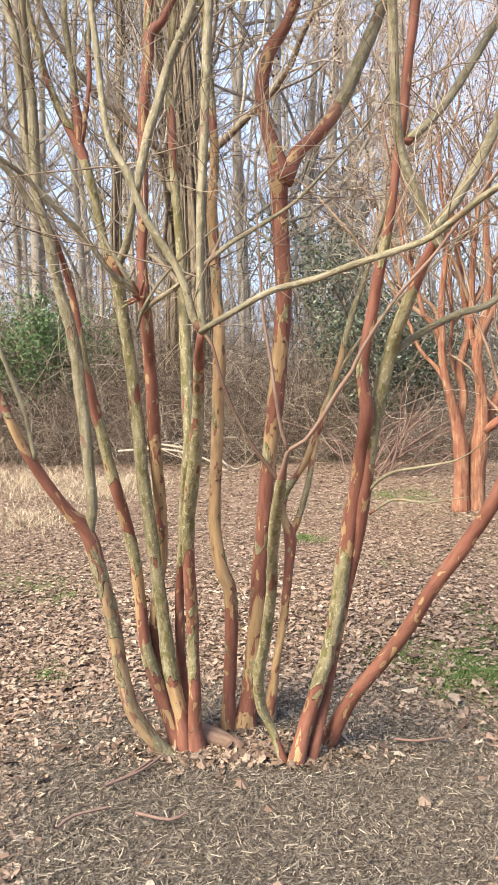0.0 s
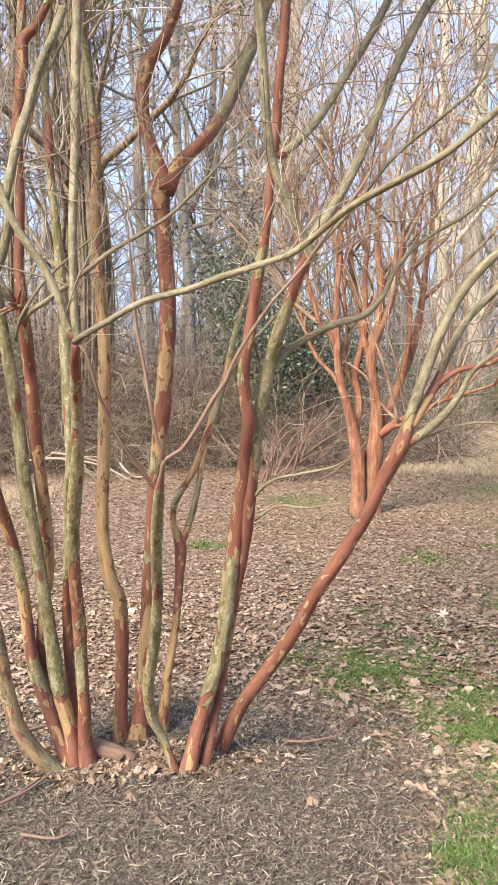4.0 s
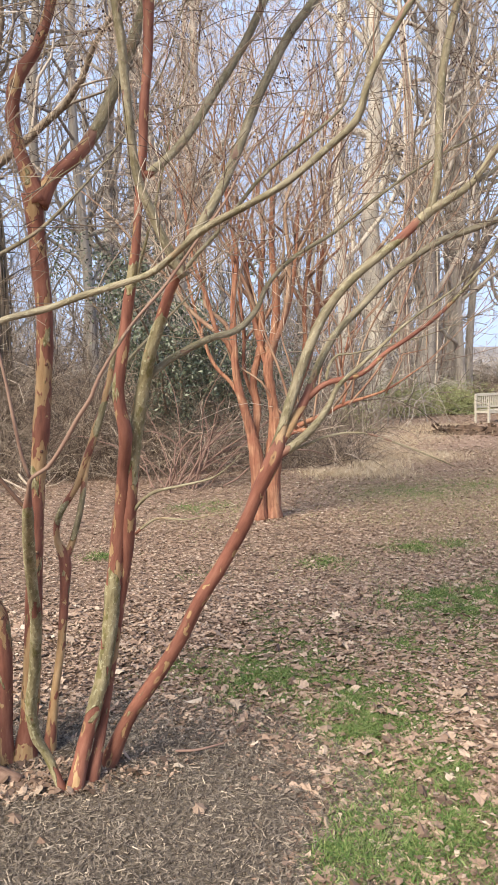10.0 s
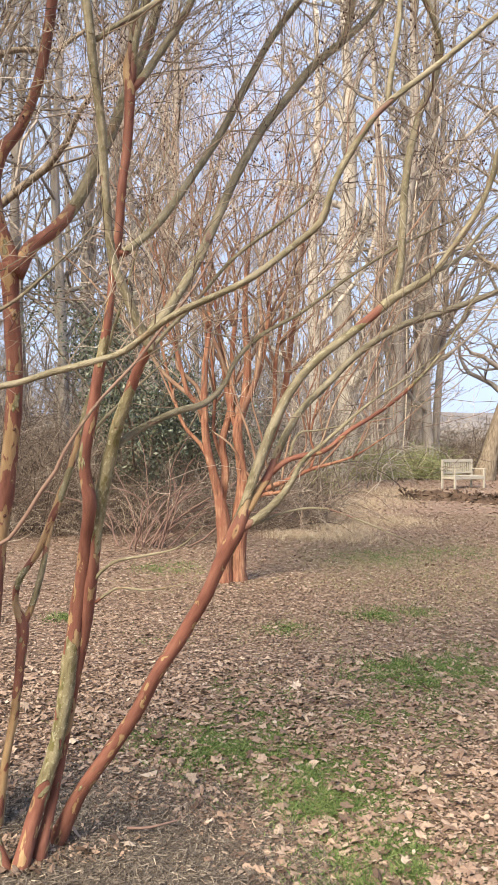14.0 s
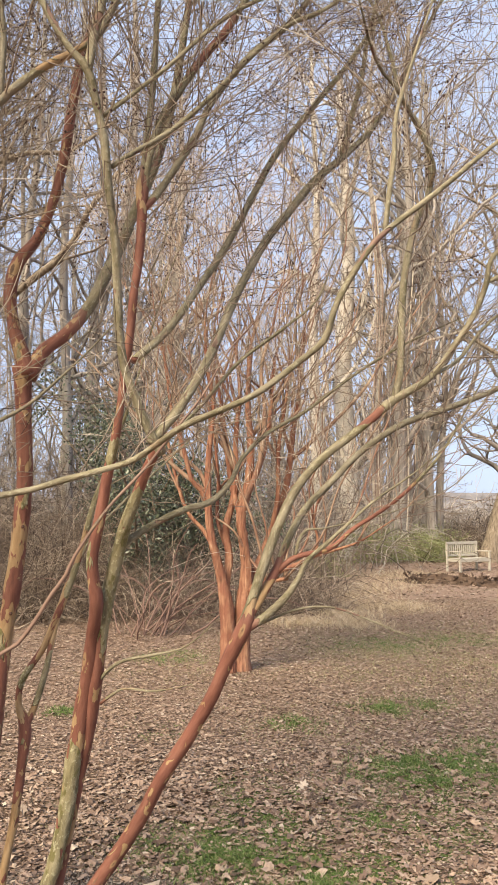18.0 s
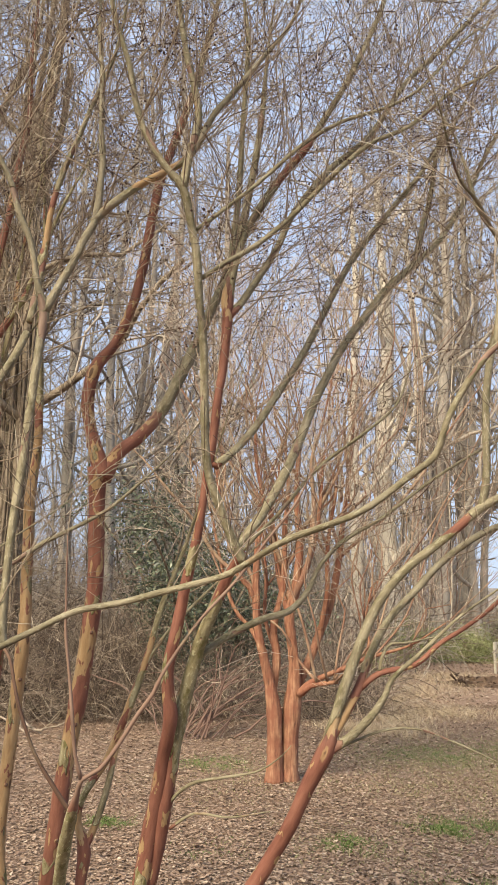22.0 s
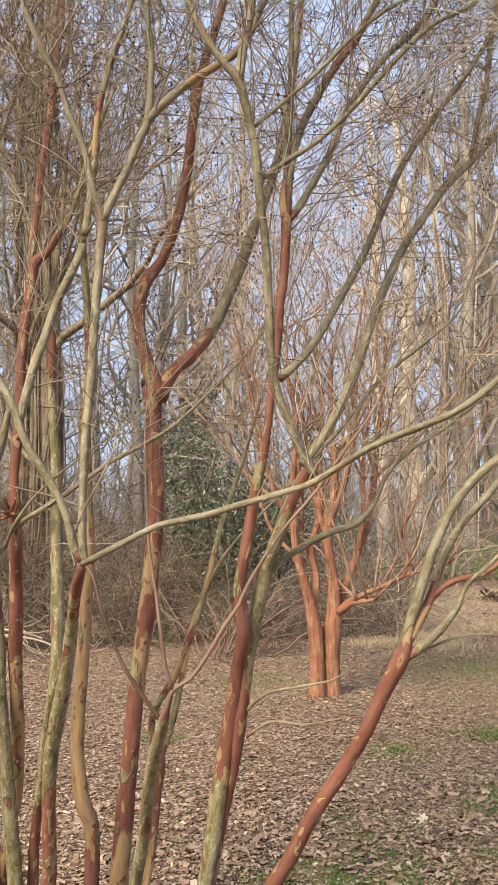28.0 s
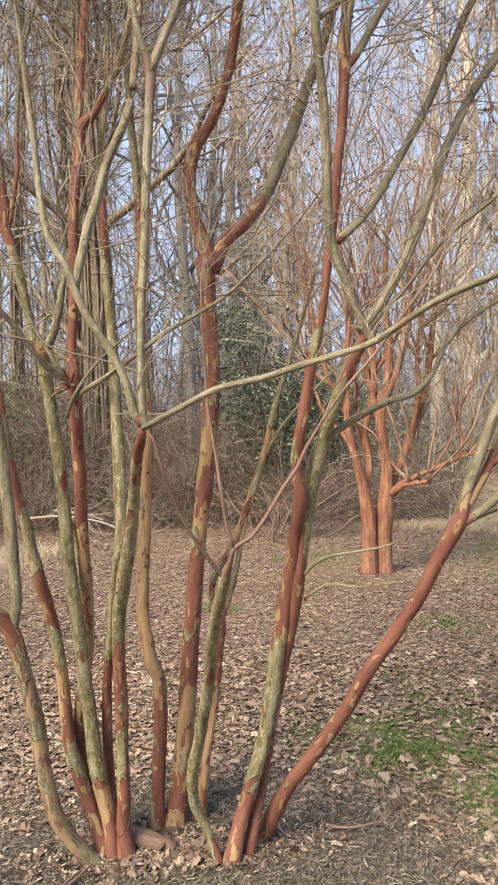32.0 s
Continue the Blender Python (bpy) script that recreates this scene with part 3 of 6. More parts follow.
stem = limb(myrtle, "stem", "rrrmrtmrrmmrmmrrrr", [(-0.282, 2.800, -0.030, 0.0372), (-0.321, 2.830, 0.088, 0.0300), (-0.365, 2.850, 0.216, 0.0300), (-0.414, 2.860, 0.371, 0.0280), (-0.431, 2.860, 0.484, 0.0259), (-0.441, 2.850, 0.644, 0.0247), (-0.457, 2.830, 0.803, 0.0235), (-0.477, 2.800, 0.918, 0.0251), (-0.498, 2.760, 1.031, 0.0246), (-0.520, 2.740, 1.139, 0.0225), (-0.543, 2.720, 1.264, 0.0222), (-0.566, 2.700, 1.367, 0.0220), (-0.584, 2.680, 1.487, 0.0199), (-0.592, 2.660, 1.585, 0.0170), (-0.601, 2.650, 1.662, 0.0151), (-0.615, 2.640, 1.758, 0.0133), (-0.632, 2.560, 1.879, 0.0111), (-0.646, 2.530, 1.937, 0.0076)], wood=NEAR_WOOD)
stem = limb(myrtle, "stem", "rrtmmmmmmmmmtmmmmrmmmmm", [(-0.268, 2.800, -0.030, 0.0396), (-0.279, 2.800, 0.125, 0.0296), (-0.299, 2.800, 0.238, 0.0315), (-0.321, 2.790, 0.353, 0.0313), (-0.334, 2.780, 0.489, 0.0291), (-0.348, 2.760, 0.648, 0.0268), (-0.375, 2.710, 0.956, 0.0261), (-0.391, 2.690, 1.103, 0.0258), (-0.398, 2.670, 1.267, 0.0254), (-0.407, 2.650, 1.406, 0.0233), (-0.418, 2.630, 1.543, 0.0230), (-0.443, 2.590, 1.769, 0.0242), (-0.449, 2.580, 1.820, 0.0241), (-0.474, 2.570, 1.869, 0.0171), (-0.489, 2.560, 1.950, 0.0170), (-0.508, 2.550, 2.057, 0.0169), (-0.527, 2.540, 2.136, 0.0184), (-0.547, 2.540, 2.199, 0.0201), (-0.597, 2.530, 2.294, 0.0149), (-0.645, 2.520, 2.422, 0.0123), (-0.673, 2.520, 2.544, 0.0115), (-0.694, 2.500, 2.638, 0.0105), (-0.724, 2.500, 2.790, 0.0089)], wood=NEAR_WOOD, grow=0.97)
limb(stem, "branch", "rrrhhh", [(-0.548, 2.540, 2.195, 0.0167), (-0.543, 2.530, 2.258, 0.0183), (-0.548, 2.520, 2.316, 0.0132), (-0.557, 2.520, 2.421, 0.0115), (-0.572, 2.520, 2.542, 0.0115), (-0.575, 2.500, 2.703, 0.0097)], wood=NEAR_WOOD, grow=1.00)
limb(stem, "branch", "rrrhh", [(-0.533, 2.530, 2.222, 0.0092), (-0.504, 2.520, 2.385, 0.0082), (-0.505, 2.530, 2.476, 0.0082), (-0.503, 2.540, 2.584, 0.0082), (-0.487, 2.550, 2.761, 0.0074)], wood=NEAR_WOOD, grow=0.91)
limb(stem, "branch", "hhhhhh", [(-0.444, 2.580, 1.816, 0.0155), (-0.408, 2.560, 1.875, 0.0153), (-0.384, 2.540, 1.963, 0.0143), (-0.369, 2.530, 2.041, 0.0117), (-0.345, 2.560, 2.165, 0.0084), (-0.294, 2.600, 2.375, 0.0068)], wood=NEAR_WOOD, grow=0.88)
stem = limb(myrtle, "stem", "rrrrttttrrrrrrrrrrrrrrm", [(-0.264, 2.900, -0.030, 0.0359), (-0.343, 2.930, 0.157, 0.0268), (-0.381, 2.920, 0.325, 0.0266), (-0.389, 2.900, 0.470, 0.0263), (-0.368, 2.860, 0.640, 0.0238), (-0.346, 2.830, 0.781, 0.0254), (-0.341, 2.780, 0.964, 0.0258), (-0.342, 2.720, 1.119, 0.0251), (-0.345, 2.680, 1.265, 0.0255), (-0.338, 2.620, 1.387, 0.0248), (-0.339, 2.580, 1.503, 0.0235), (-0.333, 2.500, 1.611, 0.0227), (-0.334, 2.460, 1.716, 0.0214), (-0.339, 2.460, 1.823, 0.0180), (-0.331, 2.450, 1.927, 0.0179), (-0.325, 2.440, 2.046, 0.0177), (-0.325, 2.440, 2.183, 0.0176), (-0.317, 2.440, 2.302, 0.0191), (-0.302, 2.440, 2.419, 0.0190), (-0.295, 2.440, 2.502, 0.0206), (-0.258, 2.430, 2.530, 0.0157), (-0.221, 2.420, 2.591, 0.0125), (-0.174, 2.400, 2.677, 0.0108)], wood=NEAR_WOOD, grow=1.05)
limb(stem, "branch", "rrrrrr", [(-0.303, 2.440, 2.494, 0.0148), (-0.295, 2.450, 2.632, 0.0150), (-0.283, 2.460, 2.812, 0.0144), (-0.260, 2.470, 3.018, 0.0137), (-0.246, 2.480, 3.210, 0.0122), (-0.230, 2.500, 3.435, 0.0107)], wood=NEAR_WOOD, grow=1.05)
limb(stem, "branch", "hgggggg", [(-0.350, 2.450, 1.715, 0.0115), (-0.429, 2.400, 1.781, 0.0096), (-0.496, 2.360, 1.878, 0.0094), (-0.572, 2.300, 1.959, 0.0091), (-0.645, 2.250, 2.037, 0.0082), (-0.692, 2.200, 2.071, 0.0073), (-0.750, 2.150, 2.126, 0.0064)], wood=NEAR_WOOD, grow=0.87)
limb(stem, "branch", "rhgggggg", [(-0.346, 2.450, 1.653, 0.0107), (-0.298, 2.420, 1.685, 0.0097), (-0.225, 2.380, 1.724, 0.0087), (-0.134, 2.360, 1.788, 0.0078), (-0.047, 2.340, 1.851, 0.0078), (0.039, 2.330, 1.898, 0.0069), (0.140, 2.320, 1.961, 0.0061), (0.239, 2.300, 2.052, 0.0045)], wood=NEAR_WOOD, grow=0.79)
limb(stem, "branch", "rhh", [(-0.351, 2.450, 1.698, 0.0082), (-0.375, 2.440, 1.750, 0.0073), (-0.401, 2.440, 1.794, 0.0073)], wood=NEAR_WOOD, grow=0.90)
limb(stem, "branch", "ggg", [(-0.358, 2.460, 1.600, 0.0058), (-0.329, 2.420, 1.668, 0.0057), (-0.261, 2.400, 1.761, 0.0048)], wood=NEAR_WOOD, grow=0.80)
stem = limb(myrtle, "stem", "rrrmrrmmmmrrr", [(-0.220, 2.800, -0.030, 0.0520), (-0.230, 2.800, 0.103, 0.0316), (-0.224, 2.770, 0.251, 0.0263), (-0.226, 2.750, 0.434, 0.0250), (-0.222, 2.700, 0.602, 0.0263), (-0.223, 2.620, 0.790, 0.0244), (-0.215, 2.550, 0.946, 0.0254), (-0.190, 2.450, 1.096, 0.0251), (-0.167, 2.360, 1.217, 0.0225), (-0.147, 2.240, 1.363, 0.0189), (-0.131, 2.100, 1.477, 0.0169), (-0.115, 1.980, 1.534, 0.0146), (-0.110, 1.960, 1.565, 0.0118)], wood=NEAR_WOOD)
stem = limb(myrtle, "stem", "rrrrmmmmmmmmmmrmmm", [(-0.257, 2.900, -0.030, 0.0333), (-0.278, 2.880, 0.202, 0.0223), (-0.284, 2.850, 0.397, 0.0219), (-0.279, 2.800, 0.614, 0.0194), (-0.256, 2.700, 0.812, 0.0168), (-0.235, 2.600, 0.995, 0.0178), (-0.211, 2.500, 1.127, 0.0205), (-0.194, 2.450, 1.244, 0.0233), (-0.196, 2.430, 1.355, 0.0214), (-0.200, 2.440, 1.499, 0.0214), (-0.206, 2.450, 1.643, 0.0197), (-0.211, 2.460, 1.786, 0.0180), (-0.220, 2.470, 1.929, 0.0164), (-0.233, 2.480, 2.071, 0.0147), (-0.237, 2.480, 2.228, 0.0163), (-0.244, 2.500, 2.373, 0.0130), (-0.232, 2.500, 2.527, 0.0113), (-0.216, 2.500, 2.696, 0.0097)], wood=NEAR_WOOD, grow=1.00)
limb(stem, "branch", "ghhhhggggggggg", [(-0.104, 1.960, 1.558, 0.0117), (-0.111, 1.950, 1.641, 0.0117), (-0.108, 1.950, 1.838, 0.0118), (-0.097, 1.950, 2.011, 0.0126), (-0.088, 1.940, 2.185, 0.0127), (-0.078, 1.930, 2.347, 0.0127), (-0.074, 1.930, 2.439, 0.0147), (-0.097, 1.920, 2.509, 0.0097), (-0.123, 1.910, 2.625, 0.0097), (-0.157, 1.900, 2.694, 0.0097), (-0.187, 1.900, 2.785, 0.0091), (-0.229, 1.880, 2.861, 0.0085), (-0.264, 1.860, 2.936, 0.0078), (-0.300, 1.840, 3.056, 0.0071)], wood=NEAR_WOOD, grow=0.90)
limb(stem, "branch", "gggggggg", [(-0.075, 1.930, 2.431, 0.0146), (-0.047, 1.930, 2.502, 0.0120), (-0.011, 1.940, 2.588, 0.0122), (0.017, 1.940, 2.670, 0.0116), (0.043, 1.950, 2.743, 0.0118), (0.051, 1.950, 2.924, 0.0098), (0.041, 1.950, 3.024, 0.0092), (0.033, 1.950, 3.193, 0.0085)], wood=NEAR_WOOD, grow=0.95)
limb(stem, "branch", "ggttgggg", [(0.034, 1.950, 2.728, 0.0128), (0.088, 1.950, 2.793, 0.0129), (0.164, 1.950, 2.867, 0.0124), (0.244, 1.960, 2.932, 0.0119), (0.310, 1.970, 3.005, 0.0121), (0.376, 1.980, 3.158, 0.0109), (0.430, 1.990, 3.245, 0.0103), (0.521, 2.000, 3.394, 0.0089)], wood=NEAR_WOOD, grow=0.97)
limb(stem, "branch", "rhhhhhhhhhhh", [(-0.110, 1.960, 1.565, 0.0118), (-0.131, 1.960, 1.605, 0.0124), (-0.146, 1.950, 1.668, 0.0110), (-0.176, 1.950, 1.738, 0.0110), (-0.239, 1.950, 1.837, 0.0110), (-0.269, 1.950, 1.906, 0.0116), (-0.285, 1.950, 1.952, 0.0109), (-0.331, 1.960, 2.040, 0.0103), (-0.349, 1.970, 2.125, 0.0096), (-0.362, 1.980, 2.252, 0.0090), (-0.380, 2.000, 2.396, 0.0090), (-0.391, 2.000, 2.504, 0.0077)], wood=NEAR_WOOD, grow=0.92)
limb(stem, "branch", "hhhhhhh", [(-0.269, 1.950, 1.906, 0.0103), (-0.255, 1.960, 1.977, 0.0122), (-0.236, 1.980, 2.072, 0.0129), (-0.214, 2.000, 2.147, 0.0130), (-0.186, 2.020, 2.251, 0.0131), (-0.150, 2.040, 2.341, 0.0125), (-0.126, 2.060, 2.419, 0.0113)], wood=NEAR_WOOD)
limb(stem, "branch", "hhtthhh", [(-0.122, 2.060, 2.452, 0.0113), (-0.110, 2.080, 2.568, 0.0108), (-0.100, 2.100, 2.697, 0.0110), (-0.092, 2.100, 2.835, 0.0103), (-0.068, 2.100, 2.960, 0.0097), (-0.030, 2.100, 3.089, 0.0090), (0.007, 2.100, 3.220, 0.0084)], wood=NEAR_WOOD, grow=0.95)
limb(stem, "branch", "hgggghhhhhhghhhhhhhh", [(-0.106, 1.900, 1.561, 0.0085), (-0.082, 1.870, 1.574, 0.0087), (-0.014, 1.840, 1.609, 0.0084), (0.067, 1.810, 1.649, 0.0083), (0.169, 1.770, 1.671, 0.0083), (0.241, 1.720, 1.692, 0.0083), (0.335, 1.690, 1.718, 0.0082), (0.407, 1.660, 1.743, 0.0082), (0.492, 1.530, 1.804, 0.0079), (0.561, 1.440, 1.833, 0.0077), (0.600, 1.400, 1.849, 0.0076), (0.641, 1.380, 1.873, 0.0076), (0.708, 1.360, 1.927, 0.0075), (0.761, 1.330, 1.976, 0.0077), (0.775, 1.310, 2.036, 0.0075), (0.798, 1.300, 2.087, 0.0076), (0.839, 1.280, 2.158, 0.0073), (0.883, 1.270, 2.207, 0.0069), (0.986, 1.260, 2.291, 0.0064), (1.074, 1.250, 2.369, 0.0058)], wood=NEAR_WOOD, grow=0.85)
limb(stem, "branch", "hhhh", [(0.877, 1.275, 2.201, 0.0066), (0.889, 1.275, 2.296, 0.0062), (0.901, 1.275, 2.366, 0.0058), (0.908, 1.275, 2.466, 0.0052)], wood=NEAR_WOOD, grow=0.80)
limb(stem, "branch", "dddddd", [(-0.106, 1.960, 1.559, 0.0046), (-0.083, 1.940, 1.532, 0.0045), (-0.055, 1.930, 1.432, 0.0045), (-0.007, 1.930, 1.317, 0.0046), (0.050, 1.940, 1.229, 0.0059), (0.089, 1.950, 1.175, 0.0066)], wood=None)
stem = limb(myrtle, "stem", "trrrtttttttttttttmmm", [(-0.109, 2.980, -0.030, 0.0447), (-0.108, 2.980, 0.111, 0.0314), (-0.099, 2.980, 0.277, 0.0292), (-0.091, 2.950, 0.452, 0.0298), (-0.094, 2.920, 0.610, 0.0303), (-0.123, 2.900, 0.695, 0.0301), (-0.145, 2.900, 0.830, 0.0279), (-0.147, 2.900, 0.985, 0.0268), (-0.136, 2.900, 1.160, 0.0267), (-0.129, 2.900, 1.334, 0.0265), (-0.123, 2.900, 1.484, 0.0274), (-0.121, 2.900, 1.633, 0.0253), (-0.128, 2.900, 1.760, 0.0233), (-0.134, 2.900, 1.906, 0.0231), (-0.142, 2.900, 2.051, 0.0230), (-0.134, 2.900, 2.174, 0.0210), (-0.129, 2.900, 2.276, 0.0191), (-0.142, 2.900, 2.518, 0.0170), (-0.159, 2.900, 2.717, 0.0150), (-0.170, 2.900, 2.933, 0.0131)], wood=NEAR_WOOD, grow=1.10)
stem = limb(myrtle, "stem", "trttrrrtrtrrrrrr", [(-0.052, 3.000, -0.030, 0.0693), (-0.028, 3.000, 0.125, 0.0396), (-0.008, 3.000, 0.269, 0.0407), (0.010, 2.980, 0.465, 0.0378), (0.024, 2.960, 0.656, 0.0373), (0.039, 2.930, 0.844, 0.0344), (0.054, 2.900, 1.027, 0.0339), (0.072, 2.880, 1.204, 0.0324), (0.088, 2.860, 1.334, 0.0353), (0.106, 2.840, 1.502, 0.0337), (0.117, 2.820, 1.646, 0.0344), (0.121, 2.800, 1.787, 0.0319), (0.113, 2.780, 1.924, 0.0336), (0.108, 2.770, 2.040, 0.0334), (0.102, 2.750, 2.133, 0.0371), (0.094, 2.740, 2.173, 0.0349)], wood=NEAR_WOOD)
limb(stem, "branch", "rrrrrrrrrrhh", [(0.124, 2.740, 2.134, 0.0380), (0.067, 2.740, 2.308, 0.0263), (0.049, 2.740, 2.435, 0.0265), (0.073, 2.740, 2.558, 0.0269), (0.141, 2.760, 2.673, 0.0211), (0.198, 2.770, 2.845, 0.0215), (0.233, 2.780, 3.046, 0.0220), (0.253, 2.790, 3.227, 0.0213), (0.287, 2.800, 3.444, 0.0206), (0.350, 2.800, 3.667, 0.0187), (0.403, 2.800, 3.870, 0.0166), (0.458, 2.800, 4.137, 0.0146)], wood=NEAR_WOOD, grow=1.10)
limb(stem, "branch", "rrrhhhhhhhh", [(0.122, 2.740, 2.127, 0.0361), (0.175, 2.760, 2.231, 0.0285), (0.258, 2.800, 2.315, 0.0272), (0.344, 2.840, 2.443, 0.0259), (0.411, 2.880, 2.600, 0.0266), (0.470, 2.920, 2.741, 0.0251), (0.532, 2.960, 2.913, 0.0235), (0.610, 3.000, 3.123, 0.0218), (0.669, 3.000, 3.349, 0.0198), (0.717, 3.000, 3.639, 0.0177), (0.754, 3.000, 3.940, 0.0155)], wood=NEAR_WOOD, grow=1.10)
stem = limb(myrtle, "stem", "rmmmmmmmmppppppppppp", [(0.125, 2.700, -0.030, 0.0214), (0.067, 2.720, 0.135, 0.0172), (0.026, 2.700, 0.238, 0.0208), (0.019, 2.650, 0.366, 0.0222), (0.045, 2.550, 0.549, 0.0213), (0.065, 2.400, 0.753, 0.0199), (0.070, 2.250, 0.919, 0.0185), (0.077, 2.100, 1.051, 0.0187), (0.089, 1.950, 1.169, 0.0146), (0.099, 1.880, 1.236, 0.0073), (0.108, 1.855, 1.271, 0.0063), (0.147, 1.850, 1.294, 0.0059), (0.187, 1.840, 1.350, 0.0058), (0.227, 1.830, 1.417, 0.0058), (0.259, 1.820, 1.464, 0.0057), (0.278, 1.810, 1.510, 0.0048), (0.354, 1.800, 1.626, 0.0043), (0.444, 1.800, 1.727, 0.0043), (0.520, 1.800, 1.828, 0.0038), (0.595, 1.800, 1.927, 0.0034)], wood=NEAR_WOOD, grow=0.74)
limb(stem, "branch", "ppppppp", [(0.105, 1.855, 1.271, 0.0056), (0.089, 1.850, 1.322, 0.0050), (0.076, 1.840, 1.405, 0.0049), (0.063, 1.830, 1.500, 0.0043), (0.048, 1.820, 1.592, 0.0042), (0.042, 1.820, 1.684, 0.0030), (0.035, 1.820, 1.827, 0.0018)], wood=NEAR_WOOD)
stem = limb(myrtle, "stem", "rttrrtmttmtmm", [(0.046, 3.020, -0.030, 0.0318), (0.085, 3.020, 0.260, 0.0190), (0.118, 3.020, 0.451, 0.0189), (0.140, 3.020, 0.662, 0.0208), (0.148, 3.020, 0.802, 0.0270), (0.121, 3.020, 0.890, 0.0145), (0.133, 3.020, 0.981, 0.0144), (0.208, 3.020, 1.100, 0.0154), (0.253, 3.020, 1.212, 0.0164), (0.310, 3.020, 1.369, 0.0163), (0.348, 3.020, 1.502, 0.0142), (0.392, 3.020, 1.678, 0.0121), (0.453, 3.020, 1.852, 0.0100)], wood=NEAR_WOOD, grow=1.02)
limb(stem, "branch", "rthtthh", [(0.148, 3.020, 0.802, 0.0187), (0.180, 3.020, 0.871, 0.0145), (0.219, 3.020, 1.008, 0.0134), (0.244, 3.020, 1.145, 0.0123), (0.281, 3.020, 1.302, 0.0123), (0.343, 3.020, 1.458, 0.0102), (0.432, 3.020, 1.590, 0.0081)], wood=NEAR_WOOD, grow=0.94)
stem = limb(myrtle, "stem", "rrmmmmrrrrrrrrrrmrrrrrr", [(0.141, 2.700, -0.030, 0.0403), (0.189, 2.720, 0.142, 0.0306), (0.234, 2.710, 0.298, 0.0303), (0.271, 2.700, 0.430, 0.0283), (0.304, 2.680, 0.606, 0.0297), (0.317, 2.650, 0.739, 0.0308), (0.334, 2.620, 0.868, 0.0304), (0.349, 2.580, 0.995, 0.0314), (0.361, 2.540, 1.098, 0.0292), (0.366, 2.480, 1.218, 0.0253), (0.371, 2.400, 1.333, 0.0243), (0.359, 2.380, 1.404, 0.0226), (0.351, 2.360, 1.474, 0.0208), (0.362, 2.340, 1.559, 0.0205), (0.376, 2.320, 1.643, 0.0203), (0.386, 2.300, 1.724, 0.0194), (0.401, 2.270, 1.817, 0.0169), (0.412, 2.240, 1.892, 0.0152), (0.419, 2.220, 1.966, 0.0137), (0.428, 2.200, 2.068, 0.0149), (0.439, 2.180, 2.168, 0.0146), (0.445, 2.160, 2.280, 0.0143), (0.457, 2.150, 2.392, 0.0117)], wood=NEAR_WOOD)
stem = limb(myrtle, "stem", "rrrtrrrrmmmmmrrr", [(0.206, 2.740, -0.030, 0.0341), (0.254, 2.750, 0.182, 0.0218), (0.287, 2.740, 0.350, 0.0198), (0.318, 2.720, 0.529, 0.0195), (0.341, 2.680, 0.689, 0.0209), (0.365, 2.630, 0.845, 0.0237), (0.378, 2.570, 0.997, 0.0281), (0.388, 2.520, 1.139, 0.0274), (0.398, 2.460, 1.275, 0.0266), (0.418, 2.420, 1.403, 0.0260), (0.438, 2.380, 1.508, 0.0240), (0.454, 2.330, 1.592, 0.0219), (0.478, 2.280, 1.671, 0.0199), (0.500, 2.230, 1.746, 0.0180), (0.521, 2.180, 1.801, 0.0175), (0.534, 2.150, 1.829, 0.0160)], wood=NEAR_WOOD)
limb(stem, "branch", "rrrrthhhhh", [(0.449, 2.157, 2.317, 0.0139), (0.458, 2.150, 2.396, 0.0156), (0.463, 2.140, 2.492, 0.0157), (0.464, 2.130, 2.562, 0.0181), (0.455, 2.130, 2.617, 0.0142), (0.468, 2.140, 2.699, 0.0120), (0.484, 2.160, 2.867, 0.0115), (0.499, 2.180, 3.022, 0.0109), (0.511, 2.200, 3.313, 0.0096), (0.521, 2.200, 3.631, 0.0090)], wood=NEAR_WOOD, grow=0.97)
limb(stem, "branch", "rhhhrrhhhh", [(0.468, 2.130, 2.572, 0.0126), (0.482, 2.140, 2.719, 0.0128), (0.526, 2.180, 2.883, 0.0133), (0.602, 2.220, 3.041, 0.0146), (0.683, 2.260, 3.186, 0.0152), (0.758, 2.300, 3.303, 0.0165), (0.819, 2.320, 3.420, 0.0131), (0.924, 2.360, 3.627, 0.0127), (1.038, 2.400, 3.886, 0.0122), (1.125, 2.420, 4.110, 0.0115)], wood=NEAR_WOOD, grow=1.08)
limb(stem, "branch", "rhgggggggg", [(0.468, 2.130, 2.559, 0.0141), (0.513, 2.150, 2.623, 0.0128), (0.574, 2.180, 2.731, 0.0123), (0.642, 2.220, 2.859, 0.0128), (0.713, 2.260, 3.027, 0.0123), (0.860, 2.320, 3.253, 0.0130), (1.043, 2.380, 3.466, 0.0127), (1.211, 2.420, 3.754, 0.0123), (1.357, 2.450, 3.940, 0.0116), (1.540, 2.480, 4.172, 0.0110)], wood=NEAR_WOOD, grow=1.06)
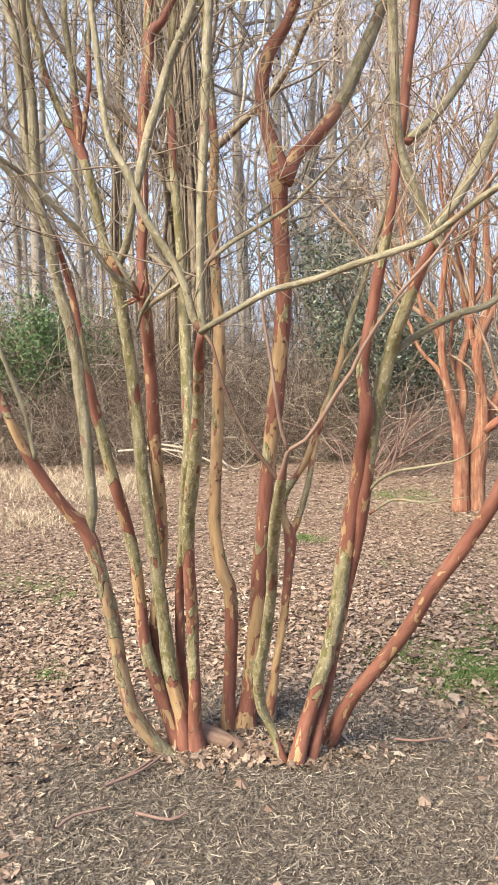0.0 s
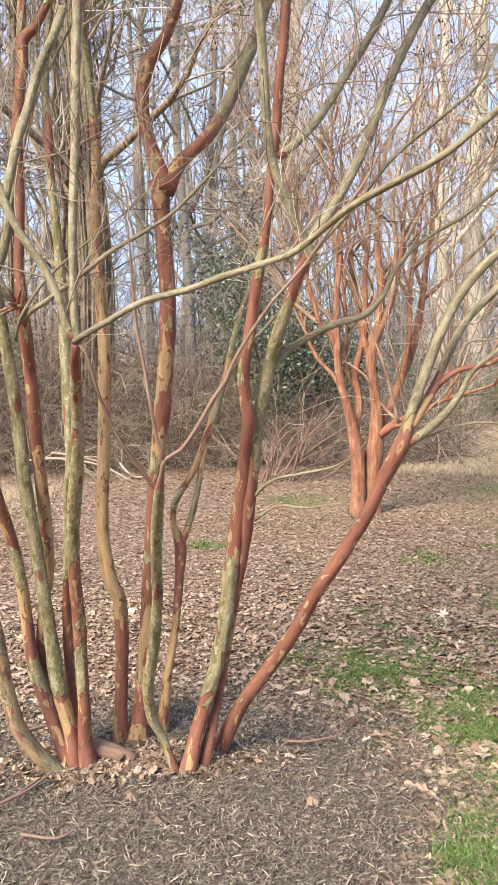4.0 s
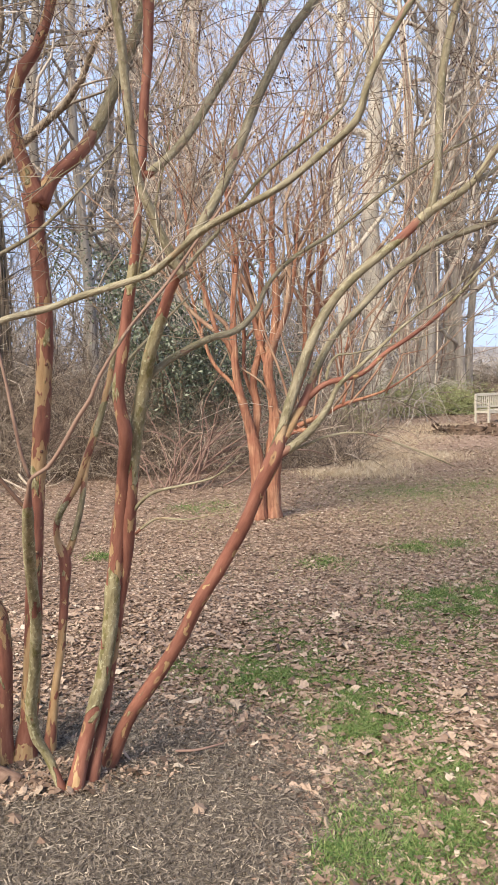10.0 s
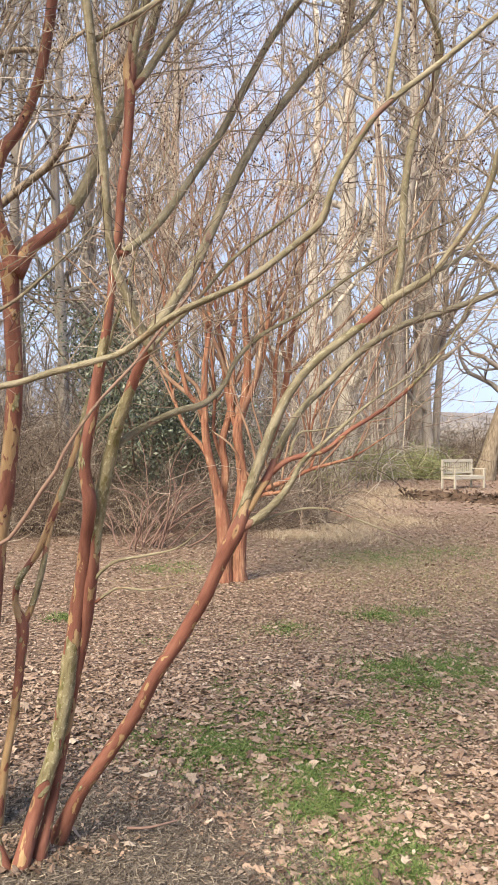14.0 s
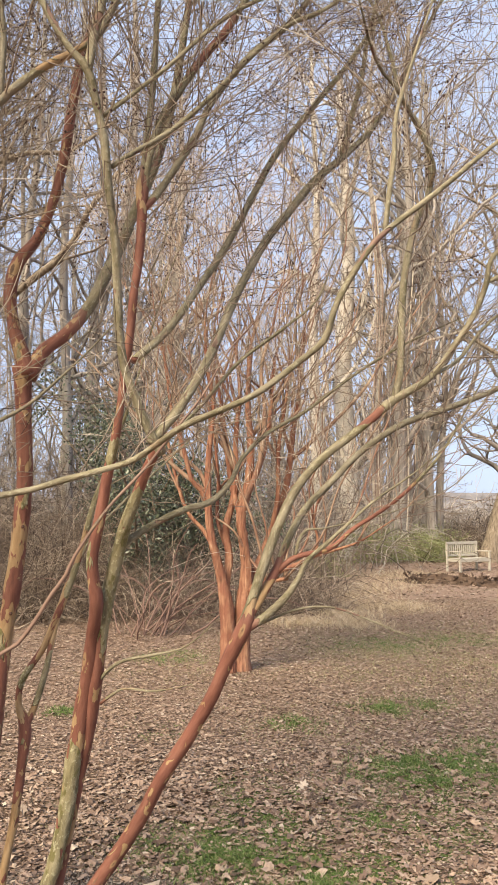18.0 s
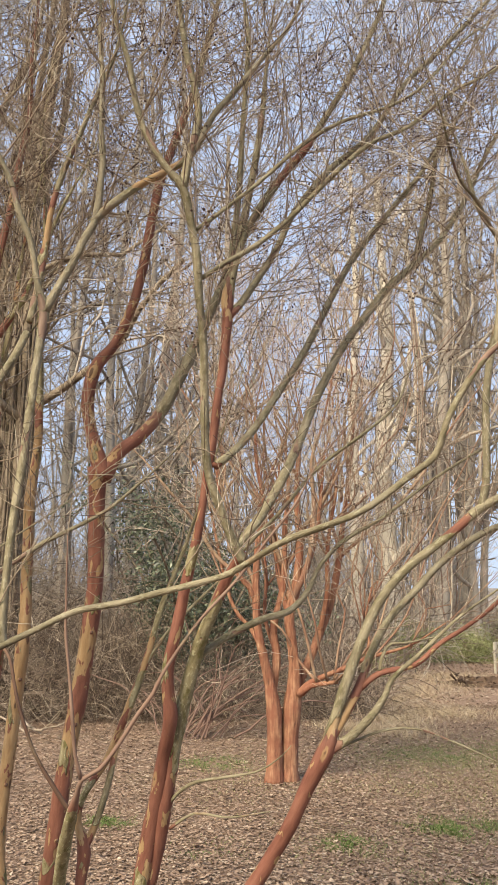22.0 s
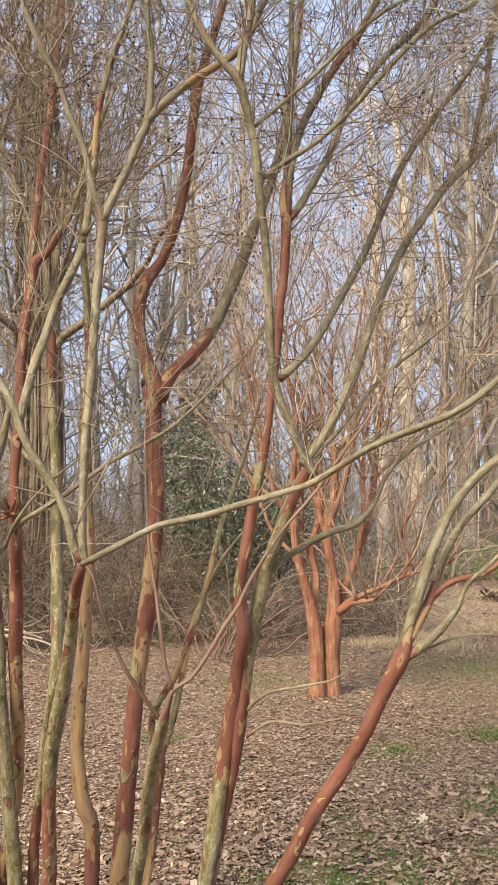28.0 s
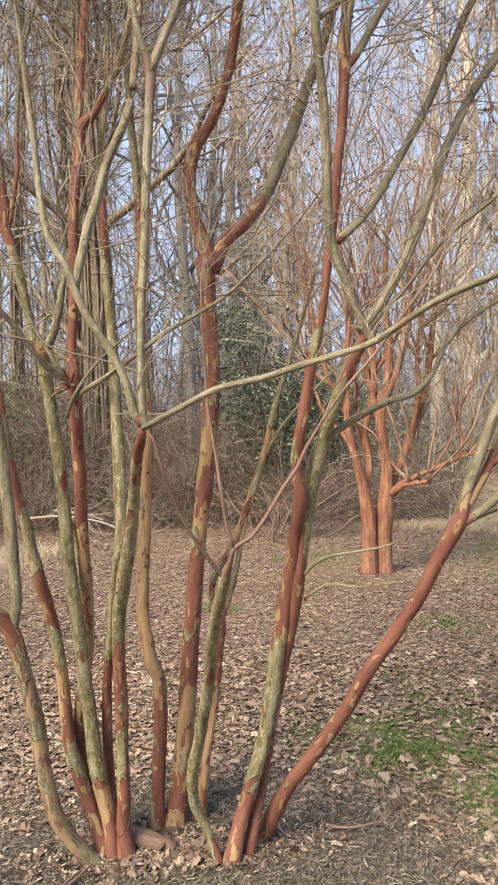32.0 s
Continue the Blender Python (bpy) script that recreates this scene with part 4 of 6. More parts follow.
limb(stem, "branch", "hhhhhhhhhhhhhhhhh", [(0.541, 2.150, 1.797, 0.0159), (0.496, 2.140, 1.875, 0.0153), (0.452, 2.120, 1.968, 0.0146), (0.418, 2.100, 2.045, 0.0138), (0.399, 2.070, 2.136, 0.0137), (0.386, 2.030, 2.257, 0.0136), (0.371, 1.990, 2.411, 0.0130), (0.349, 1.950, 2.529, 0.0128), (0.332, 1.920, 2.650, 0.0128), (0.308, 1.900, 2.741, 0.0128), (0.279, 1.880, 2.834, 0.0140), (0.225, 1.870, 2.887, 0.0109), (0.164, 1.860, 2.978, 0.0101), (0.129, 1.850, 3.072, 0.0095), (0.108, 1.840, 3.170, 0.0089), (0.061, 1.830, 3.302, 0.0077), (0.032, 1.820, 3.419, 0.0072)], wood=NEAR_WOOD, grow=0.85)
limb(stem, "branch", "hhhhhhh", [(0.280, 1.880, 2.831, 0.0142), (0.295, 1.880, 2.942, 0.0129), (0.315, 1.870, 3.047, 0.0124), (0.303, 1.860, 3.129, 0.0109), (0.274, 1.850, 3.229, 0.0102), (0.249, 1.840, 3.349, 0.0089), (0.230, 1.830, 3.492, 0.0081)], wood=NEAR_WOOD, grow=0.89)
limb(stem, "branch", "hhhhhhhhh", [(0.354, 1.950, 2.595, 0.0079), (0.419, 1.950, 2.649, 0.0081), (0.519, 1.960, 2.729, 0.0082), (0.625, 1.970, 2.841, 0.0084), (0.774, 1.980, 3.022, 0.0088), (0.893, 1.990, 3.149, 0.0082), (1.037, 2.000, 3.247, 0.0075), (1.192, 2.010, 3.407, 0.0069), (1.329, 2.020, 3.508, 0.0062)], wood=NEAR_WOOD, grow=0.85)
limb(stem, "branch", "hhhhhhhh", [(0.325, 1.910, 2.721, 0.0065), (0.410, 1.915, 2.806, 0.0066), (0.508, 1.920, 2.906, 0.0067), (0.649, 1.930, 3.067, 0.0069), (0.780, 1.940, 3.176, 0.0063), (0.957, 1.950, 3.276, 0.0057), (1.084, 1.960, 3.391, 0.0050), (1.221, 1.970, 3.581, 0.0044)], wood=NEAR_WOOD, grow=0.77)
limb(stem, "branch", "hhhhgggghhhhh", [(0.504, 2.150, 1.830, 0.0171), (0.548, 2.160, 1.885, 0.0159), (0.593, 2.180, 1.942, 0.0162), (0.670, 2.220, 2.068, 0.0160), (0.734, 2.270, 2.194, 0.0164), (0.828, 2.350, 2.396, 0.0164), (0.947, 2.420, 2.613, 0.0163), (1.050, 2.480, 2.753, 0.0161), (1.185, 2.550, 2.931, 0.0168), (1.321, 2.600, 3.068, 0.0156), (1.465, 2.650, 3.227, 0.0134), (1.616, 2.700, 3.460, 0.0119), (1.696, 2.700, 3.635, 0.0112)], wood=NEAR_WOOD, grow=1.07)
limb(stem, "branch", "hhhh", [(1.321, 2.600, 3.068, 0.0122), (1.366, 2.620, 3.243, 0.0124), (1.424, 2.640, 3.428, 0.0115), (1.466, 2.650, 3.657, 0.0106)], wood=NEAR_WOOD, grow=1.04)
limb(stem, "branch", "rhhhggghhh", [(0.447, 2.170, 2.088, 0.0137), (0.506, 2.200, 2.143, 0.0133), (0.573, 2.240, 2.220, 0.0136), (0.686, 2.320, 2.393, 0.0135), (0.799, 2.400, 2.579, 0.0141), (0.921, 2.480, 2.821, 0.0140), (1.027, 2.550, 3.020, 0.0137), (1.203, 2.600, 3.275, 0.0124), (1.330, 2.620, 3.447, 0.0118), (1.466, 2.650, 3.657, 0.0103)], wood=NEAR_WOOD, grow=1.03)
limb(stem, "branch", "hhhggghhhh", [(0.423, 2.380, 1.493, 0.0133), (0.517, 2.380, 1.567, 0.0128), (0.651, 2.400, 1.634, 0.0124), (0.751, 2.420, 1.664, 0.0120), (0.825, 2.440, 1.735, 0.0100), (0.867, 2.450, 1.816, 0.0087), (0.968, 2.480, 1.913, 0.0081), (1.124, 2.500, 2.005, 0.0076), (1.303, 2.500, 2.141, 0.0062), (1.489, 2.500, 2.261, 0.0055)], wood=NEAR_WOOD, grow=0.83)
limb(stem, "branch", "hhhhhh", [(0.442, 2.360, 1.585, 0.0083), (0.521, 2.360, 1.770, 0.0084), (0.601, 2.340, 1.882, 0.0076), (0.692, 2.330, 1.978, 0.0068), (0.823, 2.320, 2.136, 0.0069), (0.975, 2.300, 2.258, 0.0061)], wood=NEAR_WOOD, grow=0.85)
stem = limb(myrtle, "stem", "rrrrrrrrrkhhhhhrhhhhhhh", [(0.260, 2.860, -0.030, 0.0432), (0.362, 2.760, 0.231, 0.0290), (0.457, 2.680, 0.400, 0.0291), (0.546, 2.600, 0.568, 0.0275), (0.612, 2.530, 0.727, 0.0268), (0.684, 2.460, 0.869, 0.0261), (0.749, 2.380, 1.016, 0.0246), (0.786, 2.320, 1.136, 0.0248), (0.830, 2.260, 1.260, 0.0298), (0.852, 2.260, 1.332, 0.0183), (0.886, 2.250, 1.441, 0.0184), (0.937, 2.230, 1.587, 0.0173), (0.991, 2.220, 1.698, 0.0163), (1.062, 2.200, 1.791, 0.0152), (1.152, 2.180, 1.866, 0.0153), (1.244, 2.160, 1.941, 0.0154), (1.305, 2.140, 1.997, 0.0164), (1.418, 2.100, 2.071, 0.0120), (1.490, 2.080, 2.165, 0.0110), (1.556, 2.050, 2.275, 0.0109), (1.598, 2.030, 2.386, 0.0098), (1.607, 2.010, 2.464, 0.0086), (1.675, 2.000, 2.534, 0.0077)], wood=NEAR_WOOD, grow=0.95)
limb(stem, "branch", "rtrhhgggggg", [(0.842, 2.260, 1.287, 0.0177), (0.902, 2.270, 1.376, 0.0165), (0.943, 2.280, 1.439, 0.0153), (0.997, 2.300, 1.550, 0.0141), (1.064, 2.320, 1.646, 0.0130), (1.153, 2.340, 1.726, 0.0132), (1.289, 2.360, 1.850, 0.0127), (1.452, 2.380, 1.951, 0.0130), (1.624, 2.400, 2.013, 0.0126), (1.803, 2.420, 2.079, 0.0121), (1.966, 2.440, 2.146, 0.0108)], wood=NEAR_WOOD, grow=1.05)
limb(stem, "branch", "rhhhhh", [(0.833, 2.260, 1.251, 0.0165), (0.894, 2.240, 1.293, 0.0149), (0.954, 2.220, 1.352, 0.0132), (0.995, 2.200, 1.416, 0.0107), (1.023, 2.200, 1.470, 0.0083), (1.113, 2.180, 1.552, 0.0067)], wood=NEAR_WOOD, grow=0.88)
limb(stem, "branch", "rrrrrrhh", [(0.943, 2.280, 1.430, 0.0110), (1.004, 2.260, 1.480, 0.0102), (1.120, 2.250, 1.508, 0.0094), (1.196, 2.240, 1.570, 0.0086), (1.290, 2.220, 1.631, 0.0078), (1.384, 2.200, 1.704, 0.0069), (1.501, 2.180, 1.830, 0.0052), (1.598, 2.160, 1.996, 0.0035)], wood=NEAR_WOOD, grow=0.75)
limb(stem, "branch", "hhhh", [(1.004, 2.260, 1.480, 0.0068), (1.014, 2.260, 1.532, 0.0059), (1.044, 2.260, 1.570, 0.0051), (1.093, 2.260, 1.573, 0.0034)], wood=NEAR_WOOD, grow=0.74)
limb(stem, "branch", "hhhhhhhhh", [(1.311, 2.140, 1.998, 0.0152), (1.336, 2.140, 2.112, 0.0144), (1.348, 2.150, 2.286, 0.0137), (1.368, 2.160, 2.444, 0.0138), (1.422, 2.180, 2.633, 0.0132), (1.494, 2.200, 2.790, 0.0116), (1.478, 2.200, 2.970, 0.0099), (1.392, 2.200, 3.098, 0.0080), (1.350, 2.200, 3.253, 0.0071)], wood=NEAR_WOOD, grow=0.90)
limb(stem, "branch", "hhhhhh", [(1.487, 2.200, 2.779, 0.0081), (1.482, 2.150, 2.845, 0.0070), (1.383, 2.100, 2.962, 0.0068), (1.273, 2.000, 3.000, 0.0065), (1.191, 1.950, 3.029, 0.0055), (1.132, 1.900, 3.075, 0.0046)], wood=NEAR_WOOD, grow=0.79)
limb(stem, "branch", "hhhhhh", [(0.861, 2.260, 1.259, 0.0042), (1.002, 2.250, 1.311, 0.0042), (1.116, 2.240, 1.317, 0.0034), (1.232, 2.230, 1.280, 0.0034), (1.350, 2.220, 1.231, 0.0026), (1.433, 2.220, 1.194, 0.0017)], wood=NEAR_WOOD)
limb(stem, "branch", "rhhhhhh", [(0.395, 2.540, 1.059, 0.0076), (0.427, 2.500, 1.103, 0.0065), (0.471, 2.460, 1.135, 0.0057), (0.568, 2.400, 1.161, 0.0046), (0.643, 2.350, 1.185, 0.0032), (0.698, 2.300, 1.233, 0.0019), (0.725, 2.280, 1.268, 0.0009)], wood=NEAR_WOOD)
limb(stem, "branch", "rhhhh", [(0.401, 2.540, 0.982, 0.0062), (0.442, 2.500, 1.022, 0.0051), (0.481, 2.460, 1.044, 0.0044), (0.569, 2.400, 1.044, 0.0033), (0.680, 2.350, 1.070, 0.0013)], wood=None)
limb(stem, "branch", "hhhh", [(1.408, 2.100, 2.071, 0.0076), (1.534, 2.120, 2.139, 0.0069), (1.655, 2.140, 2.269, 0.0062), (1.780, 2.160, 2.364, 0.0054)], wood=NEAR_WOOD, grow=0.82)
limb(stem, "branch", "hhh", [(1.604, 2.030, 2.396, 0.0093), (1.672, 2.030, 2.427, 0.0085), (1.781, 2.030, 2.499, 0.0077)], wood=NEAR_WOOD, grow=0.92)


def build_root():
    pts = [(-0.24, 2.86, 0.06, 0.046), (-0.16, 2.85, 0.045, 0.04), (-0.10, 2.83, 0.03, 0.034), (-0.045, 2.81, 0.017, 0.028)]
    limb(myrtle, "root", "rppp", pts, "sawn-off root with a pale cut end", 12, 0.02, None, 0.12)
    bm = bmesh.new()
    bmesh.ops.create_circle(bm, cap_ends=True, radius=0.026, segments=14)
    me = bm_mesh("cut_end", bm, CUTWOOD)
    ob = part("cut_end", me, myrtle, "pale sawn wood")
    ob.matrix_basis = look((-0.043, 2.81, 0.017), (-0.9, 3.1, 0.25))


build_root()


def build_knot():
    """A burr of broken stubs on the straight red stem."""
    for k in range(9):
        a = k * 0.7
        d = np.array([math.cos(a) - 0.4, -0.7, math.sin(a * 1.3) * 0.9])
        d = d / np.linalg.norm(d)
        c = np.array([-0.345, 2.43, 1.70])
        L = 0.03 + 0.02 * (k % 3)
        limb(myrtle, "stub", "rrm", [(*(c + d * u), r) for u, r in ((0.0, 0.009), (L * 0.6, 0.006), (L, 0.0025))], "", 7, 0.01, None, 0.2)


build_knot()


SCARS = [(-0.344, 2.692, 1.22, 0.022), (-0.34, 2.633, 1.36, 0.021), (-0.338, 2.567, 1.52, 0.02), (-0.331, 2.45, 1.93, 0.015), (-0.343, 2.803, 0.88, 0.022), (0.078, 2.873, 1.25, 0.028), (0.111, 2.831, 1.57, 0.029), (0.04, 2.927, 0.86, 0.029), (0.111, 2.775, 1.98, 0.028), (-0.097, 2.918, 0.62, 0.026), (-0.143, 2.9, 1.05, 0.023), (-0.126, 2.9, 1.4, 0.023)]


def build_scars():
    """Small raised collars where twigs were shed, on the red and tan stems."""
    for x, y, z, r in SCARS:
        limb(myrtle, "knob", "rtd", [(x, y, z, 0.010), (x + 0.3 * r, y - r, z + 0.004, 0.0085), (x + 0.42 * r, y - r - 0.008, z + 0.006, 0.004)], "", 8, 0.008, None, 0.1)


build_scars()
for stem, wood in NEAR_WOOD.items():
    if max(s[:, 2].max() for s in wood) < 1.9:
        continue
    tips = crown_twigs(wood, 10.5, 0.021, 1.6, 0.8, 4, lambda P: (P[:, :, 1].min(1) > 1.12) & (P[:, -1, 2] > P[:, 0, 2] - 0.06), 4, 2, 1.9, stem)
    V, F = seed_heads(tips, 2.35, 0.2, 0.0036)
    if len(V):
        part("seed_cluster", mesh_of("seed_cluster", V, F, SEED), stem, "dark dry seed capsules in clusters", "stuff")

# ---- the second myrtle, farther off ----
myrtle2 = thing("crape_myrtle", (2.2, 7.9, 0.0), "bare crape myrtle with smooth orange-tan trunks", "tree")
FAR_WOOD = []


def far_limb(kind, rows, code="o"):
    limb(myrtle2, kind, code * len(rows), rows, wood=FAR_WOOD, sides=12, step=0.06, lump=0.13, mat=FARBARK)


far_limb("stem", [(2.10, 7.88, -0.03, 0.125), (2.10, 7.88, 0.12, 0.100), (2.10, 7.88, 0.42, 0.088), (2.085, 7.88, 0.70, 0.086), (2.05, 7.88, 0.88, 0.070), (1.985, 7.87, 1.15, 0.055), (1.90, 7.85, 1.45, 0.049), (1.86, 7.83, 1.85, 0.045), (1.862, 7.82, 2.32, 0.034), (1.907, 7.80, 2.86, 0.027), (1.83, 7.80, 3.27, 0.022), (1.80, 7.80, 3.80, 0.015)])
far_limb("stem", [(2.10, 7.95, 0.55, 0.062), (2.08, 7.96, 0.82, 0.056), (2.135, 7.98, 1.20, 0.049), (2.10, 8.00, 1.52, 0.045), (2.20, 8.00, 1.96, 0.040), (2.21, 8.00, 2.56, 0.032), (2.25, 8.00, 3.04, 0.025), (2.20, 8.02, 3.60, 0.017)])
far_limb("stem", [(2.25, 7.93, -0.03, 0.145), (2.26, 7.93, 0.12, 0.115), (2.27, 7.93, 0.42, 0.104), (2.29, 7.93, 0.70, 0.108), (2.31, 7.93, 0.88, 0.088), (2.31, 7.92, 1.15, 0.066), (2.275, 7.91, 1.40, 0.061), (2.245, 7.90, 1.66, 0.060), (2.32, 7.90, 1.96, 0.054), (2.36, 7.92, 2.44, 0.046), (2.33, 7.95, 2.90, 0.034), (2.36, 8.00, 3.50, 0.023)])
far_limb("stem", [(2.31, 8.00, 0.66, 0.074), (2.36, 8.01, 0.90, 0.064), (2.50, 8.05, 1.15, 0.054), (2.64, 8.10, 1.45, 0.050), (2.80, 8.15, 1.83, 0.046), (2.90, 8.18, 2.30, 0.041), (2.94, 8.20, 2.60, 0.035), (3.03, 8.20, 3.20, 0.027), (3.10, 8.20, 3.90, 0.018)])
far_limb("branch", [(1.865, 7.83, 1.78, 0.034), (1.77, 7.82, 1.94, 0.029), (1.67, 7.80, 2.05, 0.028), (1.56, 7.78, 2.44, 0.024), (1.45, 7.75, 2.74, 0.020), (1.36, 7.75, 3.30, 0.013)], "t")
far_limb("branch", [(1.95, 7.85, 1.28, 0.028), (1.84, 7.95, 1.50, 0.025), (1.66, 8.00, 1.72, 0.023), (1.52, 8.02, 2.15, 0.019), (1.40, 8.05, 2.70, 0.013)])
far_limb("branch", [(2.245, 7.92, 1.66, 0.040), (2.16, 8.03, 2.05, 0.033), (2.10, 8.08, 2.60, 0.026), (2.00, 8.10, 3.25, 0.017)])
far_limb("branch", [(2.33, 7.90, 1.98, 0.036), (2.47, 7.86, 2.28, 0.030), (2.55, 7.82, 2.75, 0.024), (2.60, 7.80, 3.40, 0.015)])
far_limb("branch", [(2.65, 8.10, 1.46, 0.036), (2.70, 8.00, 1.90, 0.031), (2.69, 7.95, 2.40, 0.025), (2.78, 7.90, 3.05, 0.017)])
far_limb("branch", [(2.14, 7.98, 1.22, 0.026), (2.02, 8.06, 1.62, 0.023), (2.03, 8.10, 2.10, 0.020), (1.95, 8.12, 2.80, 0.013)])
far_limb("branch", [(2.34, 7.86, 0.84, 0.048), (2.42, 7.82, 0.94, 0.038), (2.56, 7.74, 1.03, 0.032), (2.78, 7.60, 1.14, 0.027), (2.96, 7.50, 1.24, 0.022), (3.18, 7.40, 1.31, 0.017), (3.40, 7.30, 1.40, 0.012), (3.72, 7.20, 1.62, 0.007)])
far_limb("branch", [(2.95, 7.50, 1.235, 0.019), (2.99, 7.50, 1.42, 0.016), (2.94, 7.48, 1.60, 0.014), (3.01, 7.46, 1.95, 0.010)])
far_limb("branch", [(2.37, 7.84, 0.86, 0.040), (2.45, 7.78, 0.94, 0.031), (2.57, 7.70, 0.97, 0.026), (2.70, 7.64, 0.995, 0.021)])
# upper shoots of the second tree
tips = [s[-1] for s in FAR_WOOD] + [s[int(len(s) * 0.72)] for s in FAR_WOOD] + [s[int(len(s) * 0.5)] for s in FAR_WOOD]
for k in range(84):
    s0 = tips[k % len(tips)]
    base = s0[:3] + rng.normal(0, 0.02, 3)
    out = np.array([base[0] - 2.25, base[1] - 7.9, 0]) * 0.35 + rng.normal(0, 0.28, 3) * [1, 1, 0.3]
    L = rng.uniform(1.6, 3.6)
    rows = []
    for u in np.linspace(0, 1, 6):
        q = base + (out * u ** 0.8 + np.array([0, 0, 1.0]) * u) * L * 0.75 + rng.normal(0, 0.07, 3) * (u > 0)
        rows.append((*q, max(0.004, s0[3] * 0.7 * (1 - 0.8 * u))))
    limb(myrtle2, "branch", "oooomm" if k % 3 else "ttommm", rows, "", 6, 0.10, FAR_WOOD, 0.08, 0.0, FARTAN)
V, F, tips = crown_twigs(FAR_WOOD, 2.2, 0.045, 0.95, 1.2, 3, None, 4, 2)
part("twig_spray", mesh_of("twig_spray", V, F, FARTWIG, True), myrtle2, "dense fine orange-brown twigs", "stuff")
V, F = seed_heads(tips, 3.6, 0.2, 0.008)
part("seed_cluster", mesh_of("seed_cluster", V, F, SEED), myrtle2, "dark dry seed capsules in clusters", "stuff")


# ---- woods behind ----
def forest_tree(x, y, radius, height, mat, label, lean=(0.0, 0.0), first=0.16, limbs=18, vines=0, spread=0.30, name="tree"):
    tree = thing(name, (x, y, 0), label, "tree", "woodland trees")
    K = 26
    z = np.linspace(-0.1, height, K)
    ph = rng.uniform(0, 6, 4)
    cx = x + lean[0] * z + 0.12 * np.sin(z * 0.45 + ph[0]) * (z / 6 + 0.2).clip(0, 1.4)
    cy = y + lean[1] * z + 0.12 * np.sin(z * 0.4 + ph[1]) * (z / 6 + 0.2).clip(0, 1.4)
    r = radius * (1 - 0.78 * (z / height).clip(0, 1) ** 0.9) * (1 + 0.5 * np.exp(-z.clip(0) * 2.2))
    P = np.stack([cx, cy, z], 1)
    V, F = tubes(P[None], r[None], 12)
    cen = np.repeat(P, 12, axis=0)
    wob = np.array([noise.noise(Vector((v[0] * 4, v[1] * 4, v[2] * 0.8 + ph[2]))) for v in V])
    V = cen + (V - cen) * (1 + 0.12 * wob)[:, None]
    B = limbs
    u = rng.uniform(first, 0.97, B) * (K - 1)
    i = u.astype(int)
    a = rng.uniform(0, 2 * math.pi, B)
    d = np.stack([np.cos(a), np.sin(a), rng.uniform(0.5, 1.5, B)], 1)
    trunk = (V, F)
    P1, R1 = shoots(P[i], d, rng.uniform(0.4, 1.0, B) * height * spread, r[i] * rng.uniform(0.3, 0.55, B), 9, 0, 0.2, 0.07)
    p, t, rr = along(P1, R1, 5, 0.15)
    P2, R2 = shoots(p, t + rng.normal(0, 0.75, p.shape) + [0, 0, 0.1], rng.uniform(0.3, 1.0, len(p)) * height * spread * 0.5, rr * 0.5, 6, 0, 0.2, 0.08)
    p, t, rr = along(P2, R2, 3, 0.15)
    P3, R3 = shoots(p, t + rng.normal(0, 0.6, p.shape), rng.uniform(0.3, 1.0, len(p)) * height * spread * 0.24, rr * 0.5, 4, 0, 0.22, 0.05)
    V, F = joined([trunk, tubes(P1, R1, 6)])
    part("trunk", mesh_of("trunk", V, F, mat, True), tree)
    V, F = joined([tubes(P2, np.maximum(R2, 0.008), 3), tubes(P3, np.maximum(R3, 0.0062), 3)])
    part("crown", mesh_of("crown", V, F, FORTWIG, True), tree, "bare grey branches and twigs")
    if vines:
        a = rng.uniform(0, 6.28, vines)
        zs = np.linspace(0, 1, 14)
        top = rng.uniform(0.3, 0.75, vines) * height
        q = zs[None] * top[:, None]
        tw = a[:, None] + np.cumsum(rng.normal(0, 0.25, q.shape), 1)
        rad = np.interp(q, z, r) * rng.uniform(1.0, 1.5, vines)[:, None] + 0.015
        Pv = np.stack([np.interp(q, z, cx) + np.cos(tw) * rad, np.interp(q, z, cy) + np.sin(tw) * rad, q], 2)
        Rv = np.full(q.shape, 0.014) * rng.uniform(0.6, 2.2, vines)[:, None]
        p, t, rr = along(Pv, Rv, 26, 0.1)
        Ph, Rh = shoots(p, rng.normal(0, 1, p.shape) + [0, 0, -0.3], rng.uniform(0.2, 0.8, len(p)), np.full(len(p), 0.006), 5, 0.05, 0.35, -0.1)
        V, F = joined([tubes(Pv, Rv, 5), tubes(Ph, Rh, 3)])
        part("vine_cover", mesh_of("vine_cover", V, F, VINEBARK if mat == VINEBARK else FARTWIG, True), tree, "shaggy brown climbing vines", "stuff")
    return tree


forest_tree(13.77, 33.0, 0.611, 24, PALEBARK, "tall tulip tree with pale grey-white trunk")
forest_tree(11.85, 32.0, 0.331, 24, PALEBARK, "tall pale-barked tree beside a twin")
forest_tree(14.26, 29.0, 0.40, 24, WOODBARK, "tall grey-brown woodland tree", lean=(0.05, 0), vines=9)
forest_tree(17.50, 33.0, 0.46, 24, WOODBARK, "tall slim grey woodland tree", lean=(0.04, 0), vines=8)
forest_tree(17.4, 27.0, 0.34, 24, VINEBARK, "dark leaning tree near the bench", lean=(0.30, 0), first=0.2, limbs=34, spread=0.36)
forest_tree(17.05, 31.0, 0.25, 24, WOODBARK, "tall bare grey woodland tree", limbs=26, first=0.1)
forest_tree(12.61, 27.0, 0.165, 24, WOODBARK, "slim bare grey woodland tree", limbs=24, first=0.1, vines=14)
forest_tree(18.1, 32.2, 0.2, 23, WOODBARK, "slim bare tree with a wide twiggy crown", lean=(0.03, 0), limbs=44, first=0.3, spread=0.42)
